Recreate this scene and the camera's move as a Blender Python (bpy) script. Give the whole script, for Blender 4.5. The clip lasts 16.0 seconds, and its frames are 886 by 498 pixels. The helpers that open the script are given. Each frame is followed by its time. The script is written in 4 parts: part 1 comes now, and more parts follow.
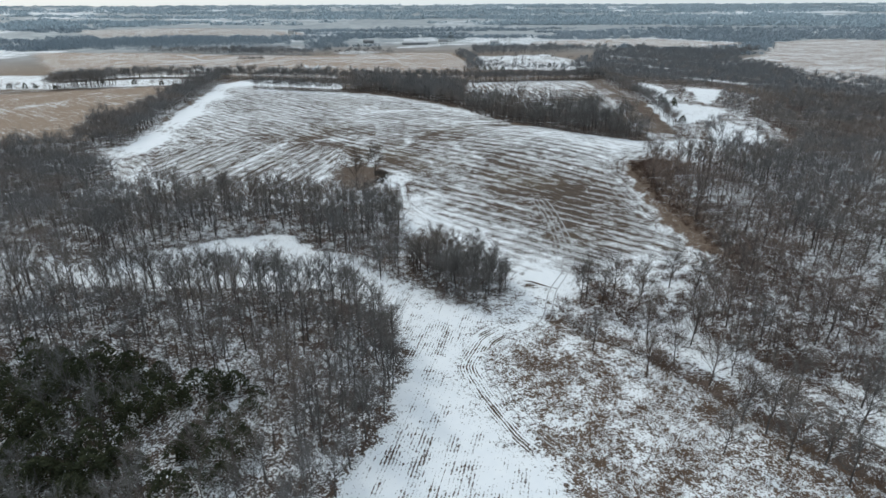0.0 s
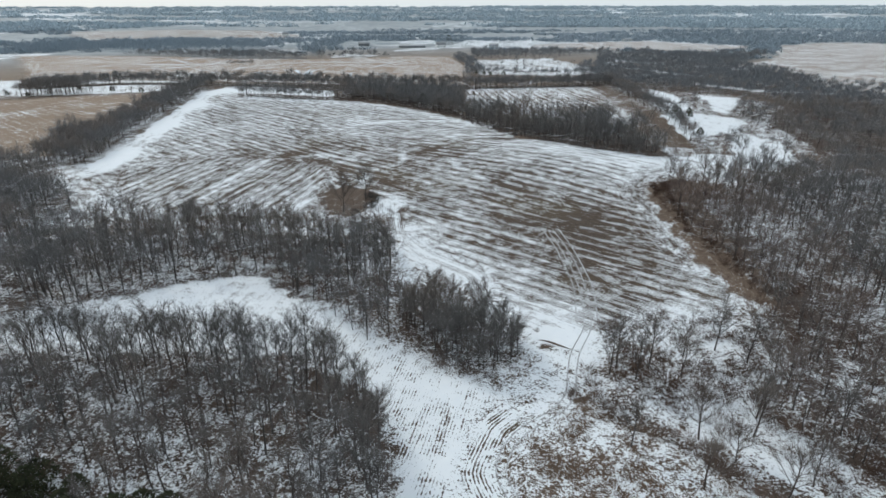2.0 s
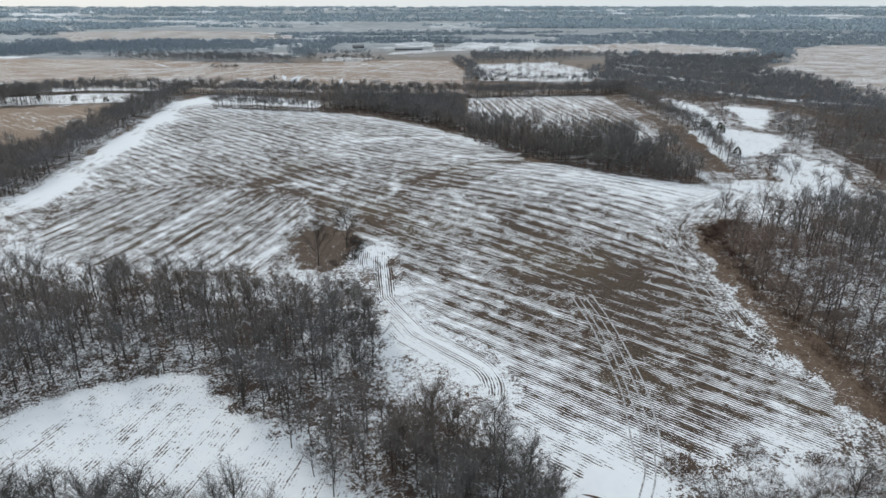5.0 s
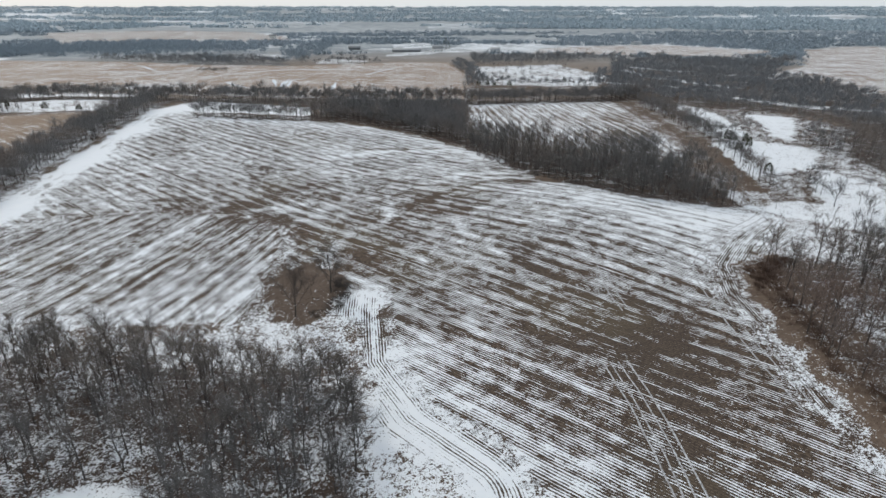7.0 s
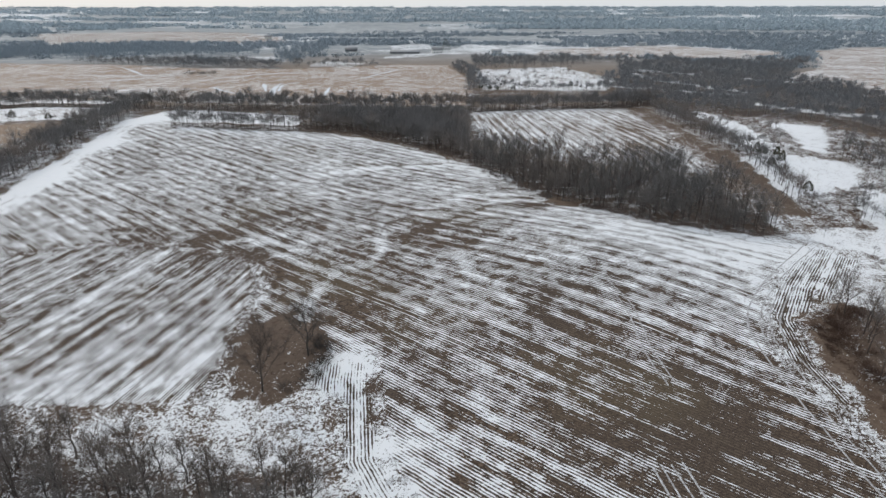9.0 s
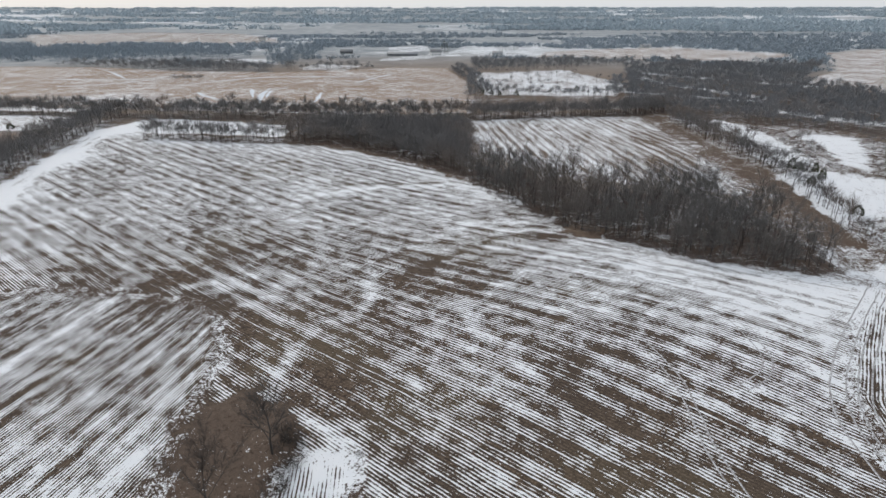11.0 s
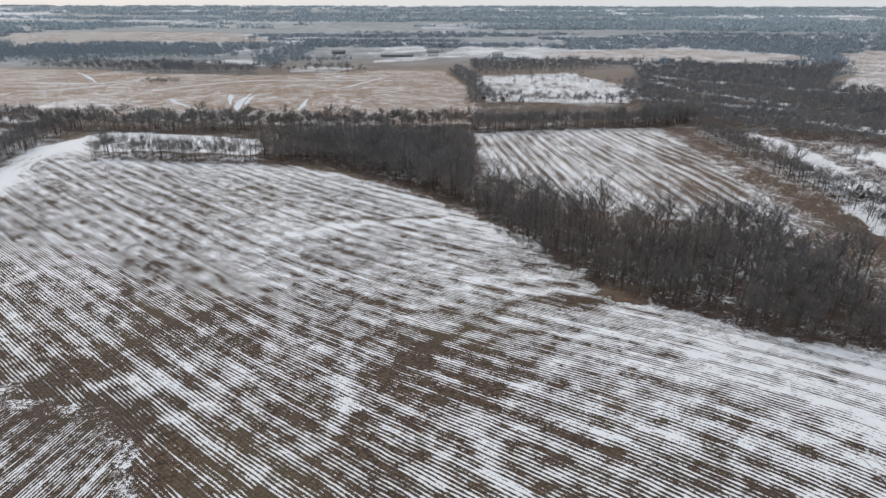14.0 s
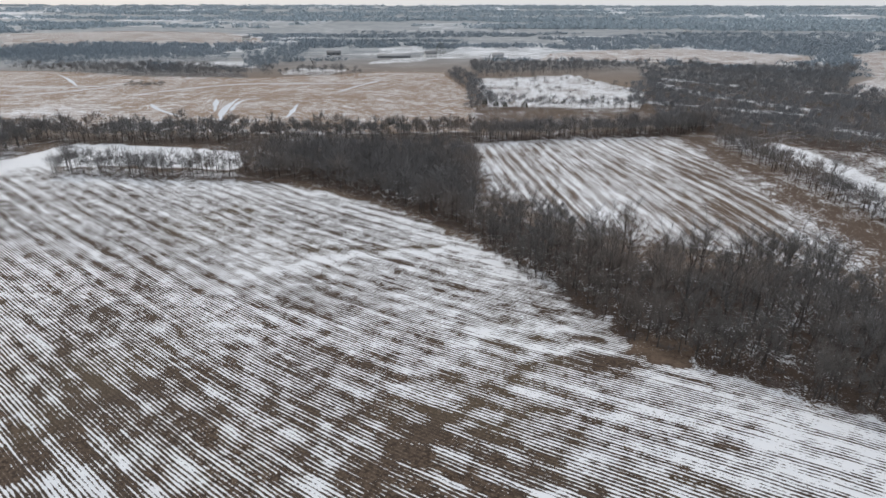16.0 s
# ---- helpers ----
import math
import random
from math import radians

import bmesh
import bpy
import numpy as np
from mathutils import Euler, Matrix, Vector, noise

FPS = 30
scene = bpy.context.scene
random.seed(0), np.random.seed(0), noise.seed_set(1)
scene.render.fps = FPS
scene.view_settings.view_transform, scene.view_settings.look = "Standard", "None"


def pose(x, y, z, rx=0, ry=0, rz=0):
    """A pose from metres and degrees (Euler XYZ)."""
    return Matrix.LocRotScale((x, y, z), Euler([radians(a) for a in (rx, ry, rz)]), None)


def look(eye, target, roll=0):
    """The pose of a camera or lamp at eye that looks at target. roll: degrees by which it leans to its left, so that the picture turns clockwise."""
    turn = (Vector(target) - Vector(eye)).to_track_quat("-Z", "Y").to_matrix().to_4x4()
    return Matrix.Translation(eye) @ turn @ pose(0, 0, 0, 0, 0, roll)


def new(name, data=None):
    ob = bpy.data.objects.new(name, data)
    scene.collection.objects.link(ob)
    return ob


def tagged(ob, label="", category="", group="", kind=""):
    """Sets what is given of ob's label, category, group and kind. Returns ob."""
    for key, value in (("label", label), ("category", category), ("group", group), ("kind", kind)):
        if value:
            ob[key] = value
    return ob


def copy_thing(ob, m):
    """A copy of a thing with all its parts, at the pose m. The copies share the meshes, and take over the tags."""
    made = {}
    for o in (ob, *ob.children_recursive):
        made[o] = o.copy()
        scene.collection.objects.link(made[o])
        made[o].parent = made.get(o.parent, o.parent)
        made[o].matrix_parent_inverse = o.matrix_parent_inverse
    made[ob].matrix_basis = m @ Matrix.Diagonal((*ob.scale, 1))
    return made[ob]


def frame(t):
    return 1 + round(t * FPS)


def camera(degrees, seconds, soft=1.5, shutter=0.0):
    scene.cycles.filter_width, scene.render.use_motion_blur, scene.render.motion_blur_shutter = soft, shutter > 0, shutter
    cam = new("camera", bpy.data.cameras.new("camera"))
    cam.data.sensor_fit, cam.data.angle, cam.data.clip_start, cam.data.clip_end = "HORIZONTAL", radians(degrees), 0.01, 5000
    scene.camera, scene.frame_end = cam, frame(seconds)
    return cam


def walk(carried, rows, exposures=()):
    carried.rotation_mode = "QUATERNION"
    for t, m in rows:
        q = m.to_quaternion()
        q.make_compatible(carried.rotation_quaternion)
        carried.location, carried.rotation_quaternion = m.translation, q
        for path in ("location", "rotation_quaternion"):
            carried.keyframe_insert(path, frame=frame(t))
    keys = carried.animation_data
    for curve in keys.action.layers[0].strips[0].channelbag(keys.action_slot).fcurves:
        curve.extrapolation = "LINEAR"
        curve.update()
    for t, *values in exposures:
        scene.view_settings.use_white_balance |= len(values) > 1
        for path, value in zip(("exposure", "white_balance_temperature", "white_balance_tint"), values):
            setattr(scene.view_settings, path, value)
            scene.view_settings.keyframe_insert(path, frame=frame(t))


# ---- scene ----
EXPOSURE = -0.25
cam = camera(73.7, 16.0)
# seconds, eye in metres, yaw, pitch, roll in degrees
ROWS = [
    (0, 0.45, 1.46, 71.42, -0.45, -22.52, 0.19),
    (0.5, 0.28, 8.54, 71.62, -0.52, -22.48, 0.17),
    (1, 0.15, 16.11, 71.83, -0.58, -22.44, 0.15),
    (1.5, 0.26, 23.75, 71.90, -0.63, -22.41, 0.12),
    (2, 0.33, 31.75, 71.98, -0.66, -22.40, 0.08),
    (2.5, 0.39, 39.42, 71.99, -0.69, -22.38, 0.06),
    (3, 0.33, 47.39, 72.18, -0.73, -22.38, 0.04),
    (3.5, 0.28, 55.03, 72.37, -0.76, -22.38, 0.03),
    (4, 0.27, 63.04, 72.41, -0.80, -22.38, 0.02),
    (6.5, 0.09, 101.90, 72.36, -0.98, -22.38, -0.02),
    (7, -0.05, 109.63, 72.51, -1.02, -22.38, -0.02),
    (7.5, -0.07, 117.22, 72.49, -1.04, -22.38, 0.00),
    (8, -0.13, 124.90, 72.49, -1.06, -22.38, 0.03),
    (8.5, -0.03, 132.26, 72.41, -1.07, -22.37, 0.04),
    (9, 0.09, 139.86, 72.51, -1.08, -22.37, 0.04),
    (11.5, -0.13, 178.26, 71.99, -1.30, -22.30, -0.01),
    (12, -0.19, 185.95, 71.79, -1.35, -22.31, -0.03),
    (12.5, -0.15, 193.06, 71.70, -1.41, -22.33, -0.06),
    (13, -0.27, 200.11, 71.78, -1.46, -22.35, -0.09),
    (13.5, -0.22, 207.08, 71.73, -1.52, -22.38, -0.12),
    (14, -0.16, 214.18, 71.68, -1.57, -22.41, -0.13),
    (14.5, -0.11, 220.70, 71.77, -1.62, -22.43, -0.13),
    (15, -0.00, 227.33, 71.76, -1.66, -22.45, -0.12),
    (15.5, 0.03, 233.72, 71.89, -1.71, -22.47, -0.11),
    (16, 0.16, 240.04, 71.83, -1.75, -22.48, -0.10),
]
walk(cam, [(t, pose(x, y, z, 90 + pitch, roll, yaw)) for t, x, y, z, yaw, pitch, roll in ROWS], exposures=[(0, EXPOSURE, 6150, 4), (8, EXPOSURE - 0.07, 6450, 9), (16, EXPOSURE - 0.1, 6600, 12)])

# ---------------------------------------------------------------- world and sun
SUN_ELEVATION, SUN_AZIMUTH = 36.0, -38.0  # degrees; azimuth from +y, negative to -x

world = bpy.data.worlds.new("winter_sky")
scene.world = world
world.use_nodes = True
wn = world.node_tree
sky = wn.nodes.new("ShaderNodeTexSky")
sky.sky_type = "NISHITA"
sky.sun_disc = False
sky.sun_elevation = radians(SUN_ELEVATION)
sky.sun_rotation = radians(SUN_AZIMUTH)
sky.air_density, sky.dust_density, sky.ozone_density = 1.0, 0.8, 1.5
wn.nodes["Background"].inputs["Strength"].default_value = 0.14
veil = wn.nodes.new("ShaderNodeMix")  # thin high cloud over the blue
veil.data_type = "RGBA"
veil.inputs[0].default_value = 0.85
veil.inputs[7].default_value = (6.6, 7.0, 7.45, 1)
wn.links.new(sky.outputs[0], veil.inputs[6])
wn.links.new(veil.outputs[2], wn.nodes["Background"].inputs["Color"])

sun = new("sun", bpy.data.lights.new("sun", "SUN"))
sun.data.energy, sun.data.angle, sun.data.color = 1.35, radians(9), (1.0, 0.93, 0.83)
a, e = radians(SUN_AZIMUTH), radians(SUN_ELEVATION)
sun.matrix_world = look((300 * math.sin(a), 300 * math.cos(a), 300 * math.tan(e)), (0, 0, 0))


# ---------------------------------------------------------------- node helpers
class Nodes:
    """Short hand for building one material's node tree."""

    def __init__(self, name):
        self.mat = bpy.data.materials.new(name)
        self.mat.use_nodes = True
        self.tree = self.mat.node_tree
        self.bsdf = self.tree.nodes["Principled BSDF"]

    def put(self, socket, value):
        if isinstance(value, bpy.types.NodeSocket):
            self.tree.links.new(value, socket)
        else:
            socket.default_value = value

    def math(self, op, a, b=0.5, c=None):
        n = self.tree.nodes.new("ShaderNodeMath")
        n.operation = op
        for k, v in enumerate((a, b, c)):
            if v is not None:
                self.put(n.inputs[k], v)
        return n.outputs[0]

    def noise(self, where, scale, detail=3.0, rough=0.55):
        n = self.tree.nodes.new("ShaderNodeTexNoise")
        self.put(n.inputs["Vector"], where)
        n.inputs["Scale"].default_value = scale
        n.inputs["Detail"].default_value = detail
        n.inputs["Roughness"].default_value = rough
        return n.outputs["Fac"]

    def stretch(self, where, scale, turn=0.0):
        n = self.tree.nodes.new("ShaderNodeMapping")
        self.put(n.inputs["Vector"], where)
        n.inputs["Scale"].default_value = scale
        n.inputs["Rotation"].default_value = (0, 0, turn)
        return n.outputs[0]

    def mix(self, fac, a, b):
        n = self.tree.nodes.new("ShaderNodeMix")
        n.data_type = "RGBA"
        self.put(n.inputs[0], fac)
        self.put(n.inputs[6], a if isinstance(a, bpy.types.NodeSocket) else (*a, 1))
        self.put(n.inputs[7], b if isinstance(b, bpy.types.NodeSocket) else (*b, 1))
        return n.outputs[2]

    def step(self, value, low, high):
        n = self.tree.nodes.new("ShaderNodeMapRange")
        n.interpolation_type = "SMOOTHSTEP"
        self.put(n.inputs[0], value)
        n.inputs[1].default_value, n.inputs[2].default_value = low, high
        return n.outputs[0]

    def attribute(self, name):
        n = self.tree.nodes.new("ShaderNodeAttribute")
        n.attribute_name = name
        return n

    def place(self):
        return self.tree.nodes.new("ShaderNodeNewGeometry").outputs["Position"]

    def local(self):
        return self.tree.nodes.new("ShaderNodeTexCoord").outputs["Object"]

    def island(self):
        return self.tree.nodes.new("ShaderNodeNewGeometry").outputs["Random Per Island"]

    def chance(self):
        return self.tree.nodes.new("ShaderNodeObjectInfo").outputs["Random"]

    def bump(self, height, strength, distance):
        n = self.tree.nodes.new("ShaderNodeBump")
        n.inputs["Strength"].default_value = strength
        n.inputs["Distance"].default_value = distance
        self.put(n.inputs["Height"], height)
        self.put(self.bsdf.inputs["Normal"], n.outputs[0])

    def done(self, colour, rough=0.85, gloss=0.2):
        self.put(self.bsdf.inputs["Base Color"], colour if isinstance(colour, bpy.types.NodeSocket) else (*colour, 1))
        self.put(self.bsdf.inputs["Roughness"], rough)
        self.bsdf.inputs["Specular IOR Level"].default_value = gloss
        return self.mat


# ---------------------------------------------------------------- materials
def ground_material():
    """Snow that lies thin over stubble, grass and leaf litter: zone = snow cover, straw, rows, litter."""
    m = Nodes("snowy_ground")
    zone, rows, p = m.attribute("zone"), m.attribute("rows").outputs["Vector"], m.place()
    split = m.tree.nodes.new("ShaderNodeSeparateColor")
    m.tree.links.new(zone.outputs["Color"], split.inputs[0])
    cover, straw, ridged, litter = split.outputs[0], split.outputs[1], split.outputs[2], zone.outputs["Alpha"]
    along = m.tree.nodes.new("ShaderNodeSeparateXYZ")
    m.tree.links.new(rows, along.inputs[0])
    wobble = m.math("MULTIPLY_ADD", m.noise(p, 0.2, 2), 0.35, along.outputs[0])
    wave = m.math("SINE", m.math("MULTIPLY", wobble, 2 * math.pi / 0.64))
    patch = m.noise(p, 0.035, 4, 0.6)
    drift = m.noise(m.stretch(rows, (0.27, 0.2, 1)), 1.0, 6, 0.74)
    streak = m.noise(m.stretch(rows, (1.6, 0.07, 1)), 1.0, 2, 0.5)
    wide = m.noise(m.stretch(rows, (0.75, 0.035, 1)), 1.0, 3, 0.6)
    bundle = m.noise(m.stretch(rows, (0.3, 0.022, 1)), 1.0, 2, 0.5)
    pass_wave = m.math("SINE", m.math("MULTIPLY", m.math("MULTIPLY_ADD", m.noise(p, 0.06, 2), 3.0, along.outputs[0]), 2 * math.pi / 4.6))
    fleck = m.noise(p, 1.1, 4, 0.7)
    fine = m.noise(p, 5.0, 3, 0.7)
    lace = m.noise(p, 2.4, 5, 0.85)
    total = m.math("MULTIPLY_ADD", m.math("SUBTRACT", patch, 0.5), 0.5, cover)
    for tex, amount in ((drift, 1.8), (streak, 0.8), (wide, 0.75), (bundle, 0.5), (lace, 1.1)):
        total = m.math("MULTIPLY_ADD", m.math("MULTIPLY", m.math("SUBTRACT", tex, 0.5), amount), ridged, total)
    total = m.math("MULTIPLY_ADD", m.math("MULTIPLY", wave, 0.25), ridged, total)
    total = m.math("MULTIPLY_ADD", m.math("MULTIPLY", pass_wave, 0.1), ridged, total)
    rough_ground = m.math("MULTIPLY_ADD", litter, 0.75, 0.25)
    total = m.math("MULTIPLY_ADD", m.math("SUBTRACT", fleck, 0.5), rough_ground, total)
    total = m.math("MULTIPLY_ADD", m.math("SUBTRACT", m.noise(p, 2.6, 3, 0.7), 0.5), m.math("MULTIPLY", litter, 1.2), total)
    total = m.math("MULTIPLY_ADD", m.math("SUBTRACT", fine, 0.5), m.math("MULTIPLY_ADD", litter, 0.3, 0.25), total)
    tussock = m.noise(p, 0.22, 3, 0.6)
    total = m.math("MULTIPLY_ADD", m.math("MULTIPLY", m.math("SUBTRACT", tussock, 0.5), litter), 0.65, total)
    snow = m.step(total, 0.475, 0.525)
    soil = m.mix(m.step(m.noise(p, 7.0, 4, 0.8), 0.38, 0.62), (0.012, 0.009, 0.008), (0.1, 0.074, 0.057))
    soil = m.mix(m.step(patch, 0.35, 0.65), soil, m.mix(m.step(fleck, 0.35, 0.65), (0.022, 0.015, 0.011), (0.115, 0.08, 0.057)))
    soil = m.mix(m.math("MULTIPLY", m.step(m.noise(p, 0.024, 3), 0.5, 0.66), 0.6), soil, m.mix(m.step(fine, 0.35, 0.65), (0.045, 0.035, 0.022), (0.15, 0.118, 0.075)))
    stubble = m.math("MULTIPLY", m.step(wave, -0.2, 0.9), m.step(m.noise(p, 2.2, 3, 0.7), 0.42, 0.6))
    soil = m.mix(m.math("MULTIPLY", stubble, 0.42), soil, (0.24, 0.19, 0.145))
    hay = m.mix(m.step(fleck, 0.3, 0.7), (0.24, 0.165, 0.115), (0.37, 0.275, 0.2))
    leaf = m.mix(m.step(fine, 0.35, 0.65), (0.028, 0.024, 0.022), (0.13, 0.09, 0.068))
    leaf = m.mix(m.step(fleck, 0.4, 0.62), leaf, m.mix(tussock, (0.05, 0.035, 0.029), (0.15, 0.112, 0.085)))
    # blue-grey of distant haze, mixed into the bare ground's colour
    far_haze = m.mix(m.step(patch, 0.35, 0.65), (0.28, 0.32, 0.345), (0.41, 0.45, 0.475))
    bare = m.mix(m.attribute("far_haze").outputs["Fac"], m.mix(straw, m.mix(litter, soil, leaf), hay), far_haze)
    white = m.mix(m.noise(p, 0.5, 3), (0.77, 0.795, 0.83), (0.87, 0.88, 0.89))
    m.bump(m.math("MULTIPLY_ADD", snow, 0.6, m.math("MULTIPLY", fine, 0.5)), 0.6, 0.12)
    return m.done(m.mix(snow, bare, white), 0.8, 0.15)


def bark_material(name, dark, pale, warm):
    m = Nodes(name)
    p = m.place()
    tone = m.mix(m.noise(p, 0.09, 3), dark, pale)
    tone = m.mix(m.step(m.noise(p, 0.03, 2), 0.45, 0.7), tone, warm)
    tone = m.mix(m.math("MULTIPLY", m.noise(p, 2.5, 3), 0.5), tone, dark)
    return m.done(tone, 0.9, 0.1)


def mottled(name, dark, pale, scale=1.0, rough=0.9):
    m = Nodes(name)
    p = m.place()
    tone = m.mix(m.step(m.noise(p, scale, 4, 0.65), 0.3, 0.7), dark, pale)
    tone = m.mix(m.math("MULTIPLY", m.noise(p, scale * 0.08, 2), 0.6), tone, dark)
    return m.done(tone, rough, 0.1)


GROUND = ground_material()
BARK = bark_material("grey_brown_bark", (0.05, 0.046, 0.043), (0.14, 0.128, 0.119), (0.11, 0.088, 0.075))
TWIG = bark_material("bare_twigs", (0.12, 0.113, 0.108), (0.26, 0.247, 0.238), (0.23, 0.19, 0.165))
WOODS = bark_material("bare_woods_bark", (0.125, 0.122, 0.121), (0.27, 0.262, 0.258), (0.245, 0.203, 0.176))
# bark lightened and blued: distance haze put into the far woods' base colours
FAR_WOODS = bark_material("far_woods_faint_haze", (0.17, 0.18, 0.19), (0.26, 0.265, 0.275), (0.24, 0.23, 0.225))
HAZE_WOODS = bark_material("haze_tinted_woods", (0.22, 0.265, 0.3), (0.33, 0.38, 0.42), (0.3, 0.335, 0.37))
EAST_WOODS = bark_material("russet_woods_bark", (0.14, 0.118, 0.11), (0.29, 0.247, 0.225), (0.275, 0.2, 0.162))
# thickest haze, painted as a pale blue base colour on the skyline trees
SKYLINE_HAZE_WOODS = bark_material("haze_paled_woods", (0.34, 0.41, 0.455), (0.46, 0.53, 0.575), (0.43, 0.485, 0.525))
CEDAR = mottled("cedar_foliage", (0.032, 0.04, 0.024), (0.105, 0.108, 0.058), 0.8)
BRUSH = mottled("russet_brush", (0.08, 0.052, 0.042), (0.19, 0.128, 0.096), 0.4)
STRAW = mottled("dry_grass", (0.13, 0.082, 0.055), (0.3, 0.2, 0.13), 0.6)


# ---------------------------------------------------------------- the lay of the land
# x, y, reach, height of each swell of the ground
SWELLS = [(-20, 90, 70, -1.6), (60, 90, 60, -0.9), (-90, 140, 70, 3.8), (10, 170, 45, -0.8), (90, 170, 55, 0.2),
          (-50, 230, 50, -2.3), (40, 240, 45, 1.4), (110, 240, 50, 4.5), (-110, 290, 60, 2.8), (-10, 300, 50, 2.2),
          (55, 310, 45, 5.5), (125, 320, 45, -4.9), (-150, 380, 70, 3.5), (-30, 390, 55, 2.4), (50, 400, 50, -0.4),
          (120, 410, 50, 5.2), (-140, 480, 60, 3.3), (-250, 470, 90, 5.1), (20, 500, 80, 1.4), (200, 480, 100, 3.7),
          (-130, 620, 120, 4.6), (80, 700, 140, -1.8), (220, 760, 120, -0.6), (-80, 800, 150, 0.3), (0, 1150, 300, 4.4)]


def ease(v, low, high):
    s = np.clip((v - low) / (high - low), 0, 1)
    return s * s * (3 - 2 * s)


def height(x, y):
    x, y = np.asarray(x, float), np.asarray(y, float)
    d = np.hypot(x, y)
    z = 8 * ease(d, 150, 850) + 53 * ease(d, 1500, 4900)
    for cx, cy, reach, h in SWELLS:
        z = z + h * np.exp(-((x - cx) ** 2 + (y - cy) ** 2) / (2 * reach * reach))
    return z


def ripple(x, y, size, seed=0):
    """Smooth random values of about -1 to 1, by a lattice of random numbers."""
    table = np.random.RandomState(seed).rand(64, 64) * 2 - 1
    u, v = np.asarray(x, float) / size, np.asarray(y, float) / size
    i, j = np.floor(u).astype(int), np.floor(v).astype(int)
    s, t = u - i, v - j
    s, t = s * s * (3 - 2 * s), t * t * (3 - 2 * t)
    g = lambda a, b: table[a % 64, b % 64]
    return (g(i, j) * (1 - s) + g(i + 1, j) * s) * (1 - t) + (g(i, j + 1) * (1 - s) + g(i + 1, j + 1) * s) * t


def inside(poly, x, y):
    x, y = np.asarray(x, float), np.asarray(y, float)
    hit = np.zeros(x.shape, bool)
    for (ax, ay), (bx, by) in zip(poly, poly[1:] + poly[:1]):
        if ay != by:
            hit ^= ((ay > y) != (by > y)) & (x < (bx - ax) * (y - ay) / (by - ay) + ax)
    return hit


def nearest(line, x, y):
    """Distance from a polyline."""
    best = np.full(np.shape(x), 1e9)
    for (ax, ay), (bx, by) in zip(line, line[1:]):
        dx, dy = bx - ax, by - ay
        s = np.clip(((x - ax) * dx + (y - ay) * dy) / (dx * dx + dy * dy), 0, 1)
        best = np.minimum(best, np.hypot(x - ax - s * dx, y - ay - s * dy))
    return best


FIELD = [(-154, 512), (-139, 462), (-99, 458), (-52, 458), (-20, 439), (12, 406), (33, 376), (44, 340), (67, 323),
         (95, 318), (123, 313), (131, 301), (92, 261), (80, 251), (76, 236), (75, 222), (76, 203), (78, 171), (71, 160),
         (40, 161), (35, 152), (30, 141), (24, 152), (13, 174), (-1, 189), (-10, 194), (-14, 216), (-23, 240),
         (-37, 236), (-66, 234), (-104, 238), (-125, 250), (-154, 280), (-157, 341), (-168, 474)]
CONTOUR_ROWS = [(-137, 290), (-134, 298), (-86, 307), (-60, 301), (-47, 290), (-44, 270), (-45, 246), (-44, 225), (-92, 225), (-125, 240)]
WOOD_SOUTH = [(-130, 146), (-88, 144), (-55, 144), (-31, 145), (-21, 141), (-19, 135), (-9, 123), (-7, 105), (-9, 91), (-14, 79), (-20, 60), (-80, 50), (-140, 70)]
CEDARS = [(-92, 106), (-74, 110), (-46, 104), (-32, 95), (-28, 84), (-36, 73), (-59, 64), (-80, 64), (-97, 90)]
WOOD_WEST = [(-140, 218), (-87, 220), (-74, 226), (-60, 220), (-49, 218), (-36, 216), (-22, 213), (-16, 208), (-14, 197), (-10, 181), (-15, 168), (-25, 168),
             (-35, 169), (-42, 176), (-49, 185), (-66, 182), (-79, 169), (-96, 161), (-163, 168), (-230, 190), (-260, 290), (-180, 296), (-158, 270), (-131, 240)]
GROVE = [(-9, 166), (-5, 152), (3, 141), (12, 138), (19, 145), (21, 152), (14, 159), (4, 166), (-4, 174)]
FINGER = [(-44, 257), (-37, 265), (-28, 266), (-22, 254), (-25, 244), (-27, 237), (-33, 233), (-41, 236), (-44, 246)]
WOOD_EAST = [(89, 258), (102, 260), (116, 261), (135, 275), (150, 282), (194, 290), (280, 290), (280, 100), (111, 96), (91, 98), (69, 109), (61, 121), (75, 148), (86, 168), (88, 188), (82, 207), (83, 235)]
BELT = [(15, 409), (26, 377), (42, 344), (57, 332), (76, 321), (105, 318), (117, 322), (118, 339), (112, 358), (103, 375), (90, 383), (64, 378), (51, 398), (36, 412), (22, 430)]
WOOD_NORTH = [(-69, 464), (-42, 460), (-15, 440), (15, 408), (21, 464), (21, 499), (-18, 508), (-59, 501), (-78, 480)]
HEDGE_NORTH = [(-138, 456), (-101, 457), (-69, 464), (-69, 472), (-110, 468), (-138, 468)]
HEDGE_BACK = [(23, 530), (82, 542), (135, 547), (158, 561), (163, 576), (92, 560), (26, 548)]
STRIP = [(137, 547), (129, 449), (126, 398), (130, 365), (131, 337), (136, 340), (137, 388), (134, 437), (144, 540)]
HEDGE_WEST = [(-184, 296), (-157, 293), (-164, 362), (-170, 482), (-175, 520), (-182, 500), (-187, 425), (-184, 360), (-198, 350)]
HEDGE_HAY = [(-330, 520), (-247, 530), (-151, 504), (-81, 516), (24, 543), (26, 560), (-92, 540), (-170, 525), (-269, 552), (-330, 540)]
FIELD_BACK = [(26, 530), (82, 542), (130, 543), (121, 449), (118, 405), (116, 380), (100, 385), (52, 406), (26, 453)]
